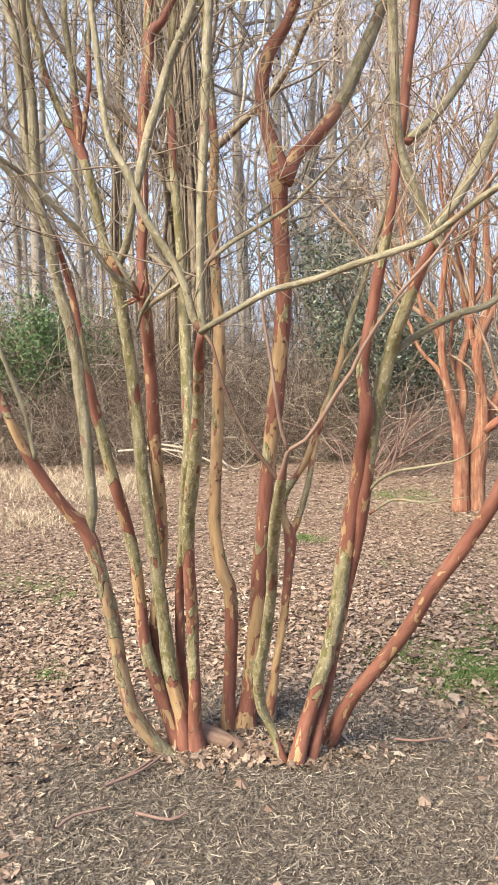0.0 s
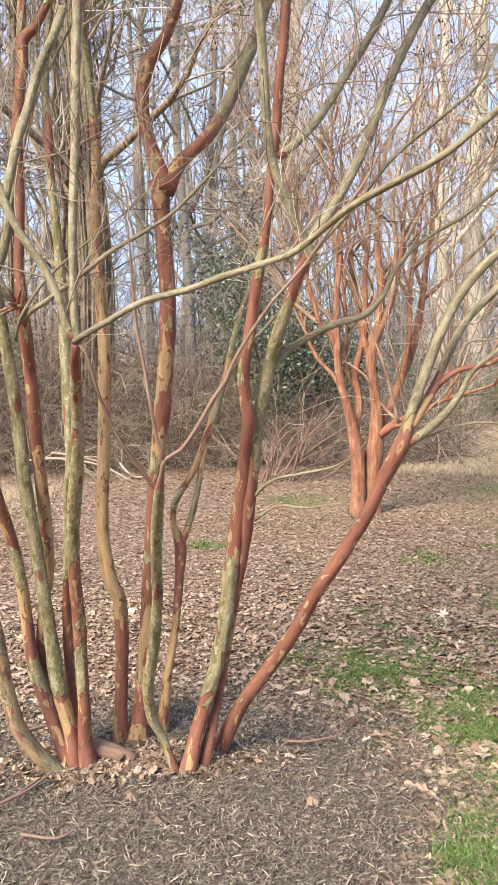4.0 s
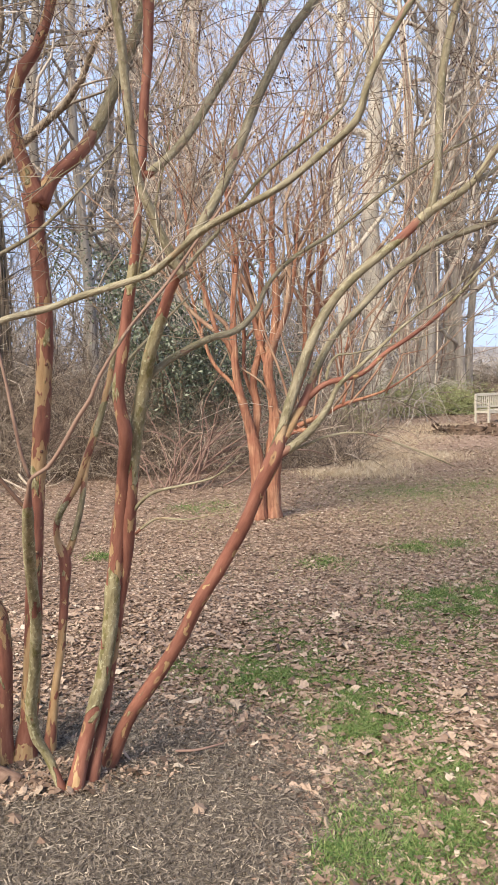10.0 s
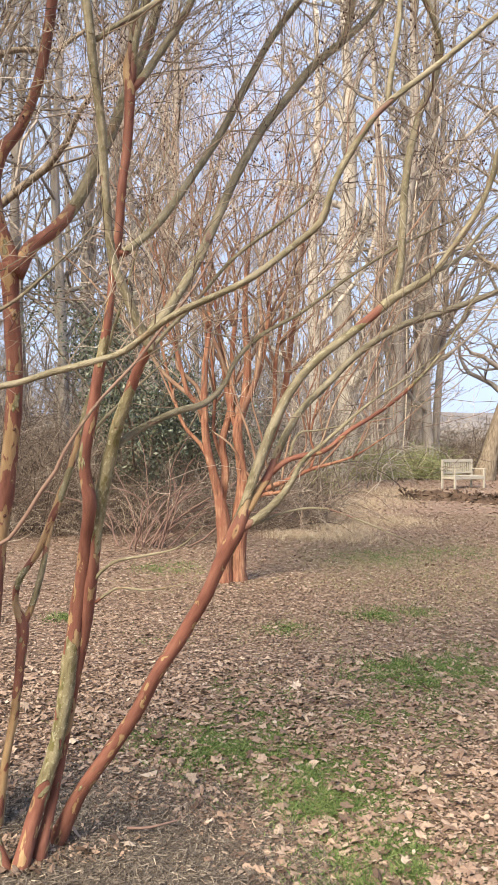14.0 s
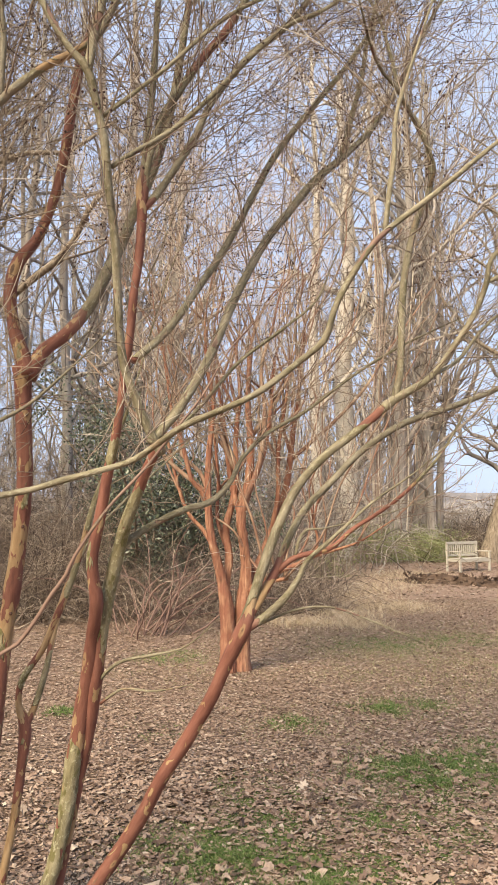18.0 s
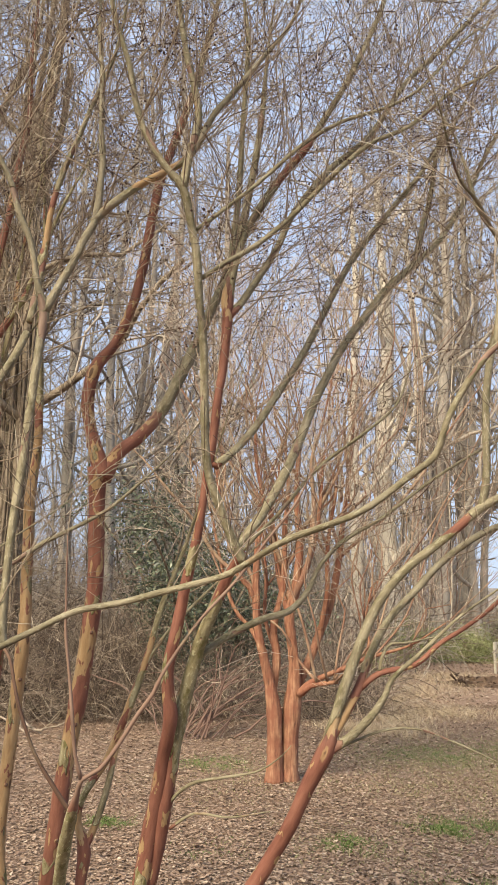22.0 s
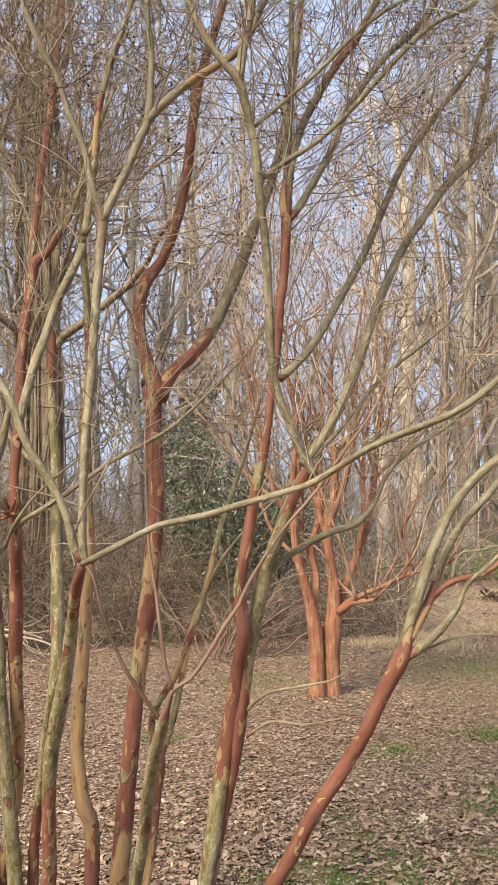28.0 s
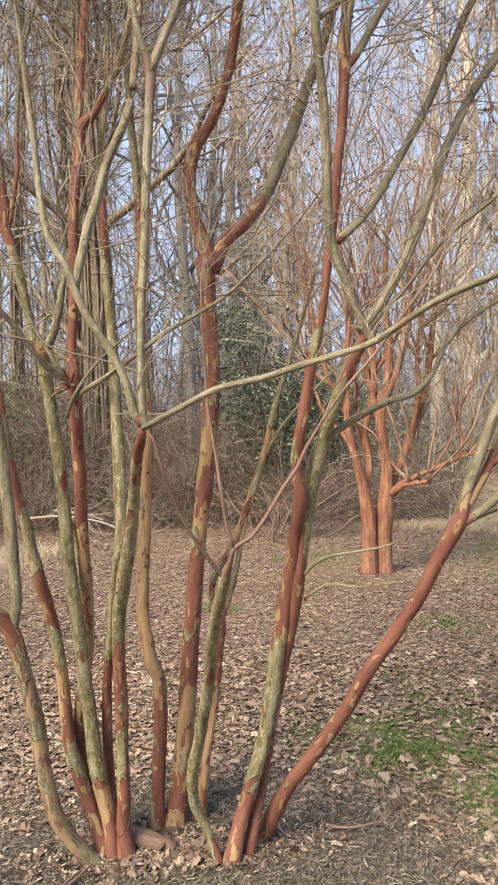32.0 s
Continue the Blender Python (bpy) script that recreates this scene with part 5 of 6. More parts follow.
forest_tree(18.83, 37.0, 0.457, 24, WOODBARK, "tall bare grey woodland tree", limbs=26, first=0.12)
forest_tree(31.5, 42.0, 0.462, 24, WOODBARK, "tall bare grey woodland tree", limbs=26, first=0.1)
forest_tree(22.75, 33.0, 0.425, 24, WOODBARK, "tall bare grey woodland tree", limbs=26, first=0.1)
forest_tree(-5.11, 17.0, 0.153, 18, WOODBARK, "straight grey woodland tree")
forest_tree(-6.11, 19.0, 0.086, 18, WOODBARK, "slim grey woodland tree")
forest_tree(-5.73, 20.0, 0.120, 18, WOODBARK, "slim dark woodland tree")
forest_tree(-4.18, 18.0, 0.101, 18, WOODBARK, "slim grey woodland tree")
forest_tree(0.55, 18.0, 0.148, 18, WOODBARK, "straight grey woodland tree")
forest_tree(1.27, 20.0, 0.149, 18, WOODBARK, "straight grey woodland tree")
forest_tree(2.22, 24.0, 0.233, 24, WOODBARK, "tall grey woodland tree", lean=(0.015, 0))
forest_tree(-0.65, 22.0, 0.107, 24, WOODBARK, "slim grey woodland tree")
forest_tree(-1.82, 15.0, 0.112, 18, VINEBARK, "woodland tree wrapped in shaggy vines", vines=16)
forest_tree(-1.22, 14.0, 0.220, 18, VINEBARK, "large woodland tree wrapped in shaggy vines", vines=26)
forest_tree(-2.96, 16.0, 0.084, 18, VINEBARK, "dark woodland tree hung with vines", vines=14)
forest_tree(-1.55, 15.0, 0.160, 18, VINEBARK, "woodland tree wrapped in shaggy vines", vines=16)
for k in range(42):
    yy = 15.5 + 26 * (k / 42) ** 1.1 + rng.uniform(-1, 1)
    xx = rng.uniform(-9.0 - 0.25 * (yy - 15), 5.2 + 0.42 * (yy - 15))
    forest_tree(xx, yy, rng.choice([0.045, 0.06, 0.08, 0.11, 0.16, 0.2]) * rng.uniform(0.85, 1.2), rng.uniform(13, 21), WOODBARK, "tall bare grey woodland tree" if k % 3 else "slim bare grey woodland tree", (rng.normal(0, 0.035), 0), 0.2, 15)
for k in range(12):
    fx, fy = rng.uniform(16, 44), rng.uniform(44, 62)
    if 0.56 < fx / fy < 0.71:
        fx += 0.2 * fy      # the clearing's far end stays open
    forest_tree(fx, fy, rng.uniform(0.15, 0.3), rng.uniform(14, 20), WOODBARK, "far bare tree beyond the clearing", (rng.normal(0, 0.03), 0), 0.12, 14)


def hanging_vine(rows, label):
    ob = thing("hanging_vine", (rows[0][0], rows[0][1], 0), label, "vine")
    s = spline(np.array(rows), 0.12)
    V, F = tubes(s[None, :, :3], s[None, :, 3], 7)
    part("stem", mesh_of("stem", V, F, VINEBARK, True), ob)
    p, t, r = along(s[None, :, :3], s[None, :, 3], 60)
    P, R = shoots(p, rng.normal(0, 1, p.shape), rng.uniform(0.1, 0.5, len(p)), np.full(len(p), 0.007), 5, 0.04, 0.3, 0)
    V, F = tubes(P, R, 3)
    part("tendril_tangle", mesh_of("tendril_tangle", V, F, VINEBARK, True), ob, "", "stuff")


hanging_vine([(-1.71, 14.4, 13.16, 0.07), (-2.12, 14.4, 11.99, 0.067), (-2.2, 14.4, 11.49, 0.064), (-1.88, 14.4, 11.23, 0.061), (-1.8, 14.4, 11.09, 0.058), (-2.01, 14.4, 10.31, 0.055), (-2.17, 14.4, 9.65, 0.052), (-2.16, 14.4, 9.07, 0.049), (-1.91, 14.4, 8.45, 0.046), (-1.66, 14.4, 7.67, 0.043), (-1.54, 14.4, 6.32, 0.04), (-1.44, 14.4, -0.05, 0.05)], "dark thick woody vine hanging from a woodland tree")
hanging_vine([(-0.93, 14.4, 13.01, 0.07), (-1.01, 14.4, 11.39, 0.067), (-1.21, 14.4, 10.28, 0.064), (-1.12, 14.4, 8.86, 0.061), (-1.3, 14.4, 7.46, 0.058), (-1.21, 14.4, 5.89, 0.055), (-1.1099999999999999, 14.4, -0.05, 0.05)], "dark thick woody vine hanging from a woodland tree")


def thicket(name, n, x0, x1, y0, y1, hmax, mat, label, tilt=0.7, radius=0.006, seed=1, K=7, droop=0.09, side=9.0):
    """A tangle of arching stems rooted in a strip of ground."""
    g = np.random.default_rng(seed)
    st = np.stack([g.uniform(x0, x1, n), g.uniform(y0, y1, n), np.zeros(n)], 1)
    st = st[st[:, 0] < side * st[:, 1]]     # the clearing stays open
    n = len(st)
    di = np.stack([g.normal(0, tilt, n), g.normal(0, tilt * 0.6, n), np.ones(n)], 1)
    P, R = shoots(st, di, g.uniform(0.35, 1.15, n) * hmax, g.uniform(0.6, 1.6, n) * radius, K, droop, 0.22, 0.1)
    P[:, :, 2] = np.maximum(P[:, :, 2], 0.01)
    p, t, r = along(P, R, 3, 0.15)
    P2, R2 = shoots(p, t + rng.normal(0, 0.8, p.shape), rng.uniform(0.1, 0.45, len(p)) * hmax, r * 0.6, 5, droop, 0.28, 0.0)
    V, F = joined([tubes(P, R, 3), tubes(P2[:, ::2], R2[:, ::2], 3)])
    return tagged(new(name, mesh_of(name, V, F, mat, True)), label, "undergrowth", kind="stuff")


thicket("brush", 3600, -6.6, 5.2, 12.2, 14.4, 1.9, BRUSH, "tangled brown leafless brush along the wood's edge", 0.95, 0.0046, 3)
thicket("brush", 900, -5.6, -1.4, 13.4, 15.2, 4.2, BRUSH, "tall dark brown tangle of vines and saplings", 0.4, 0.006, 14)
thicket("brush", 1300, -3.4, 1.6, 12.9, 14.6, 3.3, BRUSH, "tall dense brown tangle of leafless vines", 0.6, 0.0045, 13)
thicket("brush", 1000, -9.0, 6.5, 15.0, 20.0, 4.0, BRUSH, "tall tangled brown saplings and vines in the wood", 0.45, 0.010, 4)
thicket("brush", 800, 6, 32, 36, 46, 2.6, FORTWIG, "far pale brush behind the clearing", 0.6, 0.014, 5)
thicket("brush", 1900, 17, 36, 31, 37, 3.2, BRUSH, "dark leafless hedge beyond the bench", 0.6, 0.016, 21)
thicket("brush", 900, -16, 16, 21, 34, 5.0, FORTWIG, "far grey-brown brush within the wood", 0.5, 0.016, 8, 7, 0.09, 0.48)
thicket("far_wood", 1500, -50, 34, 36, 75, 12.0, FORTWIG, "far grey wood of thin trunks", 0.09, 0.05, 9, 6, 0.0, 0.5)
thicket("far_wood", 900, 50, 100, 92, 130, 7.0, FORTWIG, "far pale treeline beyond the clearing", 0.25, 0.06, 31)
thicket("saplings", 700, -22, 22, 18, 50, 9.0, FORTWIG, "thin grey saplings filling the wood", 0.16, 0.020, 6, 8, 0.0, 0.5)


def shrub():
    ob = thing("shrub", (1.72, 10.7, 0), "bare shrub of purplish-brown arching canes", "shrub")
    n = 34
    st = np.stack([1.66 + rng.normal(0, 0.20, n), 10.8 + rng.normal(0, 0.2, n), np.zeros(n)], 1)
    di = np.stack([(st[:, 0] - 1.45) * 1.2 + rng.normal(0.15, 0.42, n), rng.normal(0, 0.3, n), np.ones(n)], 1)
    P, R = shoots(st, di, rng.uniform(0.7, 2.0, n), rng.uniform(0.007, 0.017, n), 9, 0.035, 0.13, 0.02)
    for k in range(n):
        p, t, r = along(P[k:k + 1], R[k:k + 1], 4)
        P2, R2 = shoots(p, t + rng.normal(0, 0.6, p.shape), rng.uniform(0.2, 0.8, len(p)), r * 0.5, 6, 0.04, 0.22, 0.0)
        V, F = joined([tubes(P[k:k + 1], R[k:k + 1], 5), tubes(P2, R2, 3)])
        part("cane", mesh_of("cane", V, F, CANE, True), ob)


shrub()


def leafy(name, x, y, z0, h, w, n, mat, label, size=0.05):
    """An evergreen bush: stems and a ragged crown of small leaves in clumps."""
    ob = thing(name, (x, y, 0), label, "bush", "evergreens")
    B = 14
    st = np.tile([x, y, 0.0], (B, 1)) + rng.normal(0, 0.15, (B, 3)) * [1, 1, 0]
    P, R = shoots(st, rng.normal(0, 0.35, (B, 3)) * [w / 1.2, w / 1.2, 0] + [0, 0, 1], rng.uniform(0.55, 1.0, B) * h, np.full(B, 0.035), 9, 0, 0.16, 0.1)
    for k in range(B):
        V, F = tubes(P[k:k + 1], R[k:k + 1], 5)
        part("stem", mesh_of("stem", V, F, VINEBARK, True), ob)
    C = 150
    p, t, r = along(P, R, C // B + 1, z0 / h)
    p = p + rng.normal(0, 0.30, p.shape) * [w, w * 0.8, 0.6]
    c = np.repeat(p, n // len(p) + 1, axis=0)[:n]
    c = c + rng.normal(0, 1, c.shape) * rng.uniform(0.08, 0.26, (len(c), 1))
    c[:, 2] = c[:, 2].clip(0.1)
    N = len(c)
    d, s = unit(rng.normal(0, 1, (N, 3))), rng.normal(0, 1, (N, 3))
    s = unit(np.cross(d, s))
    L, W = rng.uniform(0.7, 1.3, N)[:, None] * size, rng.uniform(0.3, 0.5, N)[:, None] * size
    V = np.stack([c - d * L, c + s * W, c + d * L, c - s * W], 1).reshape(-1, 3)
    F = np.arange(N * 4).reshape(-1, 4)
    part("foliage", mesh_of("foliage", V, F, mat), ob)


leafy("evergreen_bush", -3.85, 14.0, 2.2, 3.1, 0.6, 9000, LAUREL, "dark glossy evergreen bush at the wood's edge", 0.04)
leafy("evergreen_bush", -4.85, 14.1, 2.2, 3.2, 0.7, 9000, LAUREL, "dark green evergreen bush at the wood's edge", 0.04)
leafy("evergreen_bush", 2.0, 14.2, 0.3, 5.0, 1.05, 22000, GREEN, "tall dark evergreen holly among bare trees", 0.04)
leafy("evergreen_bush", 3.0, 14.8, 0.3, 2.9, 1.0, 7000, GREEN, "dark evergreen holly among bare trees", 0.04)
leafy("low_bush", 7.77, 20, 0.3, 0.7, 0.9, 1200, OLIVE, "low sprawling green bush", 0.04)
leafy("low_bush", 12.25, 27, 0.3, 1.7, 1.8, 7000, OLIVE, "bush in pale spring leaf", 0.045)
leafy("low_bush", 15.08, 28, 0.3, 1.6, 2.2, 8000, OLIVE, "bush in pale spring leaf", 0.045)


# ---- bench, soil bank, fallen limbs, distance ----
def box(bm, cx, cy, cz, sx, sy, sz, m=Matrix(), bevel=0.006):
    g = bmesh.ops.create_cube(bm, size=1.0, matrix=m @ Matrix.Translation((cx, cy, cz)) @ Matrix.Diagonal((sx, sy, sz, 1)))
    bmesh.ops.bevel(bm, geom=list({e for v in g["verts"] for e in v.link_edges}), offset=bevel, segments=1, affect="EDGES")


def park_bench(x, y, yaw):
    ob = thing("park_bench", (x, y, 0), "weathered pale grey slatted wooden garden bench with armrests", "bench")
    W, D, H, S = 1.5, 0.60, 0.95, 0.43
    M = Matrix.Rotation(radians(yaw), 4, "Z")
    place = Matrix.Translation((x, y, 0)) @ M

    def piece(name, *dims, tilt=None):
        bm = bmesh.new()
        box(bm, *dims)
        if tilt:
            bmesh.ops.rotate(bm, verts=bm.verts, cent=(0, D / 2 - 0.05, S), matrix=Matrix.Rotation(radians(tilt), 3, "X"))
        me = bm_mesh(name, bm, TEAK)
        me.transform(place)
        part(name, me, ob)

    for sx in (-1, 1):
        piece("front_leg", sx * (W / 2 - 0.035), -D / 2 + 0.035, 0.32, 0.065, 0.065, 0.64)
        piece("back_leg", sx * (W / 2 - 0.035), D / 2 - 0.035, 0.46, 0.065, 0.065, H)
        piece("armrest", sx * (W / 2 - 0.035), 0.0, 0.655, 0.08, D + 0.06, 0.035)
        piece("side_rail", sx * (W / 2 - 0.035), 0.0, S - 0.06, 0.04, D - 0.1, 0.08)
    piece("front_rail", 0, -D / 2 + 0.03, S - 0.06, W - 0.12, 0.035, 0.09)
    for k in range(6):
        piece("seat_slat", 0, -D / 2 + 0.06 + k * 0.085, S, W - 0.02, 0.065, 0.022)
    piece("top_rail", 0, D / 2 - 0.035, H - 0.03, W, 0.05, 0.09)
    piece("lower_rail", 0, D / 2 - 0.035, S + 0.09, W, 0.04, 0.06)
    for k in range(13):
        piece("back_slat", -W / 2 + 0.14 + k * (W - 0.28) / 12, D / 2 - 0.035, 0.68, 0.05, 0.02, 0.36)


park_bench(13.52, 22.1, 19)


def soil_bank(x0, y0, x1, y1):
    n = 40
    bm = bmesh.new()
    ring = []
    for i in range(n + 1):
        u = i / n
        cx, cy = x0 + (x1 - x0) * u, y0 + (y1 - y0) * u + 0.25 * math.sin(u * 5)
        e = min(1, 6 * u, 6 * (1 - u))
        row = []
        for q, h in ((-0.5, 0), (-0.3, 0.09), (-0.1, 0.24), (0.1, 0.27), (0.5, 0.12), (1.4, 0.0)):
            hh = h * e * (0.75 + 0.5 * noise.noise(Vector((cx * 2.1, q * 3, 0)))) - (0.02 if h == 0 else 0)
            row.append(bm.verts.new((cx, cy + q + 0.12 * noise.noise(Vector((cx * 3, q, 4))), hh)))
        ring.append(row)
    for a, b in zip(ring, ring[1:]):
        for i in range(5):
            bm.faces.new((a[i], b[i], b[i + 1], a[i + 1]))
    bank = new("soil_bank", bm_mesh("soil_bank", bm, EARTH))
    tagged(bank, "low ragged bank of dark turned soil", "soil bank")
    N = 900
    u, q = rng.uniform(0.04, 0.96, N), rng.normal(-0.05, 0.22, N)
    c = np.stack([x0 + (x1 - x0) * u, y0 + (y1 - y0) * u + 0.25 * np.sin(u * 5) + q, 0.20 * np.clip(1 - np.abs(q) * 1.9, 0, 1) + rng.uniform(-0.02, 0.03, N)], 1)
    o = unit(rng.normal(0, 1, (N, 4, 3))) * rng.gamma(3, 0.016, N)[:, None, None]
    V = (c[:, None] + o).reshape(-1, 3)
    F = ((np.arange(N) * 4)[:, None, None] + np.array([(0, 1, 2), (0, 2, 3), (0, 3, 1), (1, 3, 2)])[None]).reshape(-1, 3)
    part("clod_heap", mesh_of("clod_heap", V, F, EARTH), bank, "crumbled dark soil clods", "stuff")


soil_bank(9.43, 18.76, 13.10, 14.54)


def fallen_limb(rows, label):
    ob = thing("fallen_branch", (rows[0][0], rows[0][1], 0), label, "branch", "fallen branches")
    s = spline(np.array(rows), 0.12)
    V, F = tubes(s[None, :, :3], s[None, :, 3], 8)
    part("limb", mesh_of("limb", V, F, DEADWOOD, True), ob)
    p, t, r = along(s[None, :, :3], s[None, :, 3], 5)
    P, R = shoots(p, t + rng.normal(0, 0.5, p.shape), rng.uniform(0.3, 0.9, len(p)), r * 0.5, 5, 0.0, 0.2, 0.05)
    for k in range(len(P)):
        V, F = tubes(P[k:k + 1], R[k:k + 1], 5)
        part("side_shoot", mesh_of("side_shoot", V, F, DEADWOOD, True), ob)


fallen_limb([(-2.23, 11.6, 0.28, 0.021), (-1.58, 11.4, 0.33, 0.018), (-0.96, 11.2, 0.24, 0.015), (-0.53, 11.0, 0.04, 0.012)], "bleached fallen branch lying at the wood's edge")
fallen_limb([(-1.7, 11.6, 0.4, 0.021), (-1.24, 11.4, 0.35, 0.018), (-0.96, 11.2, 0.28, 0.015)], "bleached fallen branch lying at the wood's edge")
fallen_limb([(-0.69, 11.6, 0.22, 0.021), (-0.51, 11.4, 0.04, 0.018), (-0.33, 11.2, 0.04, 0.015)], "bleached fallen branch lying at the wood's edge")


def stick(rows, label):
    ob = thing("fallen_stick", (rows[0][0], rows[0][1], 0), label, "stick", "fallen sticks")
    s = spline(np.array(rows), 0.03)
    V, F = tubes(s[None, :, :3], s[None, :, 3], 6)
    part("stick", mesh_of("stick", V, F, CANE, True), ob)


stick([(-0.513, 2.486, 0.05, 0.006), (-0.446, 2.548, 0.05, 0.005), (-0.374, 2.665, 0.05, 0.004)], "thin brown fallen stick lying on the mulch")
stick([(-0.488, 2.507, 0.05, 0.006), (-0.403, 2.586, 0.05, 0.005), (-0.334, 2.706, 0.05, 0.004)], "thin brown fallen stick lying on the mulch")
stick([(-0.562, 3.049, 0.03, 0.006), (-0.465, 3.114, 0.03, 0.005), (-0.361, 3.152, 0.03, 0.004)], "thin brown fallen stick lying on the mulch")
stick([(-0.378, 2.326, 0.05, 0.006), (-0.264, 2.289, 0.05, 0.005), (-0.214, 2.326, 0.05, 0.004)], "thin brown fallen stick lying on the mulch")
stick([(0.548, 2.86, 0.03, 0.006), (0.625, 2.806, 0.05, 0.005), (0.739, 2.833, 0.05, 0.004)], "thin brown fallen stick lying on the mulch")
stick([(-0.611, 2.24, 0.05, 0.006), (-0.576, 2.309, 0.05, 0.005), (-0.476, 2.357, 0.05, 0.004)], "thin brown fallen stick lying on the mulch")


def hills():
    """A low wooded rise far off that closes the view; its haze is only in the colour."""
    n = 160
    v, f = [], []
    for i in range(n + 1):
        a = 2 * math.pi * i / n
        r = 420 + 30 * math.sin(5 * a)
        h = 20 + 5 * math.sin(3 * a + 1) + 3 * noise.noise(Vector((math.cos(a) * 9, math.sin(a) * 9, 0))) + 1.6 * rng.uniform(-1, 1)
        v += [(r * math.cos(a), r * math.sin(a), -0.5), ((r + 40) * math.cos(a), (r + 40) * math.sin(a), h)]
    f = [(2 * i, 2 * i + 2, 2 * i + 3, 2 * i + 1) for i in range(n)]
    tagged(new("backdrop", mesh_of("backdrop", v, f, HAZE, True)), "far low wooded rise with blue-grey haze painted into its colour", "hill", kind="structure")


hills()

# ---- grass, straw and leaves ----
NEAR_GRASS = [(1.34, 1.88, 0.14), (1.46, 2.11, 0.14), (1.4, 1.98, 0.14), (1.14, 2.1, 0.1), (1, 2.11, 0.09), (0.91, 2.12, 0.07), (1.46, 2.35, 0.11), (1.51, 2.49, 0.1), (1.43, 2.33, 0.08), (1.58, 2.41, 0.08), (1.81, 2.38, 0.11), (1.44, 2.88, 0.1), (1.39, 2.83, 0.09), (1.59, 2.9, 0.11), (1.64, 2.8, 0.09), (1.91, 2.91, 0.11), (1.99, 2.73, 0.11), (1.29, 2.91, 0.06), (1.48, 3.2, 0.14), (1.41, 3.4, 0.14), (1.6, 3.13, 0.12), (1.36, 3.06, 0.09), (1.38, 3.36, 0.1), (1.76, 3.25, 0.11), (2.13, 3.22, 0.13), (2.19, 3.39, 0.13), (2.41, 3.45, 0.13), (1.19, 3.46, 0.11), (1.12, 3.55, 0.11), (0.99, 3.46, 0.11), (2, 3.71, 0.13), (1.91, 3.73, 0.12), (1.37, 3.64, 0.1), (1.01, 3.74, 0.12)]
FAR_GRASS = [(0.72, 3.74, 0.11), (0.86, 3.88, 0.12), (0.97, 3.82, 0.12), (1.27, 3.88, 0.13), (1.45, 3.86, 0.12), (1.23, 4.08, 0.13), (1.33, 4.11, 0.11), (1.26, 4.36, 0.13), (1.29, 4.52, 0.11), (2.39, 3.79, 0.12), (2.55, 4.16, 0.14), (2.59, 4.2, 0.1), (2.63, 4.62, 0.11), (2.94, 4.41, 0.15), (2.88, 4.45, 0.12), (3.36, 4.88, 0.16), (0.3, 4.36, 0.08), (-1.29, 4.83, 0.12), (-1.54, 5.03, 0.14), (-1.77, 5.24, 0.16), (-1.02, 3.57, 0.07), (1.05, 5.65, 0.13), (2.12, 5.75, 0.1), (3.05, 6.05, 0.12), (3.32, 6, 0.17), (0.39, 6.54, 0.09), (1.64, 8.9, 0.2), (4.32, 9.29, 0.34), (4.62, 9.05, 0.34), (5.66, 9.26, 0.3)]
PATCHES = NEAR_GRASS + FAR_GRASS


def blades(name, centres, per, spread, height, mat, label, lean=0.5, ragged=True):
    c = np.repeat(np.array(centres), per, axis=0)
    N = len(c)
    q = rng.normal(0, 1, (N, 2)) * c[:, 2:3] * spread
    x, y = c[:, 0] + q[:, 0], c[:, 1] + q[:, 1]
    if ragged:
        v = np.array([0.35 * noise.noise(Vector((i * 3.2, j * 3.2, 5))) + 0.9 * noise.noise(Vector((i * 9, j * 9, 8))) for i, j in zip(x, y)])
        ok = v + rng.normal(0, 0.3, N) > 0.0
        ok &= ((x - BED[0]) / BED[2]) ** 2 + ((y - BED[1]) / BED[3]) ** 2 + rng.normal(0, 0.08, N) > 0.98
        x, y = x[ok], y[ok]
        N = len(x)
    h = height * rng.uniform(0.4, 1.2, N)
    a = rng.uniform(0, 6.28, N)
    w = 0.0022 * (1 + height * 2)
    base = np.stack([x, y, np.full(N, -0.005)], 1)
    s = np.stack([np.cos(a), np.sin(a), np.zeros(N)], 1) * w
    b = rng.normal(0, lean, (N, 2)) * h[:, None]
    m = base + np.concatenate([b * 0.35, (h * 0.6)[:, None]], 1)
    t = base + np.concatenate([b, (h * 0.95)[:, None]], 1)
    V = np.stack([base, m + s, t, m - s], 1).reshape(-1, 3)
    F = np.arange(N * 4).reshape(-1, 4)
    return tagged(new(name, mesh_of(name, V, F, mat)), label, "grass", kind="stuff")


def grass_spots():
    """Thin sward that thickens towards the open side."""
    out = []
    while len(out) < 850:
        x, y = rng.uniform(-2.5, 9.0), rng.uniform(1.9, 11.0)
        v = noise.noise(Vector((x * 0.8, y * 0.8, 7))) + 0.5 * noise.noise(Vector((x * 2.2, y * 2.2, 9)))
        side = min(0.36, 0.22 * (x - 0.22 * y))
        if in_mulch(x, y) > 1.05 and v + side > 0.22 and abs(x - 0.3 - 0.35 * y) < 1.5 + 0.6 * y:
            out.append((x, y, 0.09 + 0.012 * y))
    return out


blades("grass", grass_spots(), 55, 1.7, 0.034, SWARD, "thin dull green sward among the leaves", 0.7)
blades("grass", NEAR_GRASS, 3900, 1.15, 0.038, GRASS, "thin green grass tufts among the leaves", 0.7)


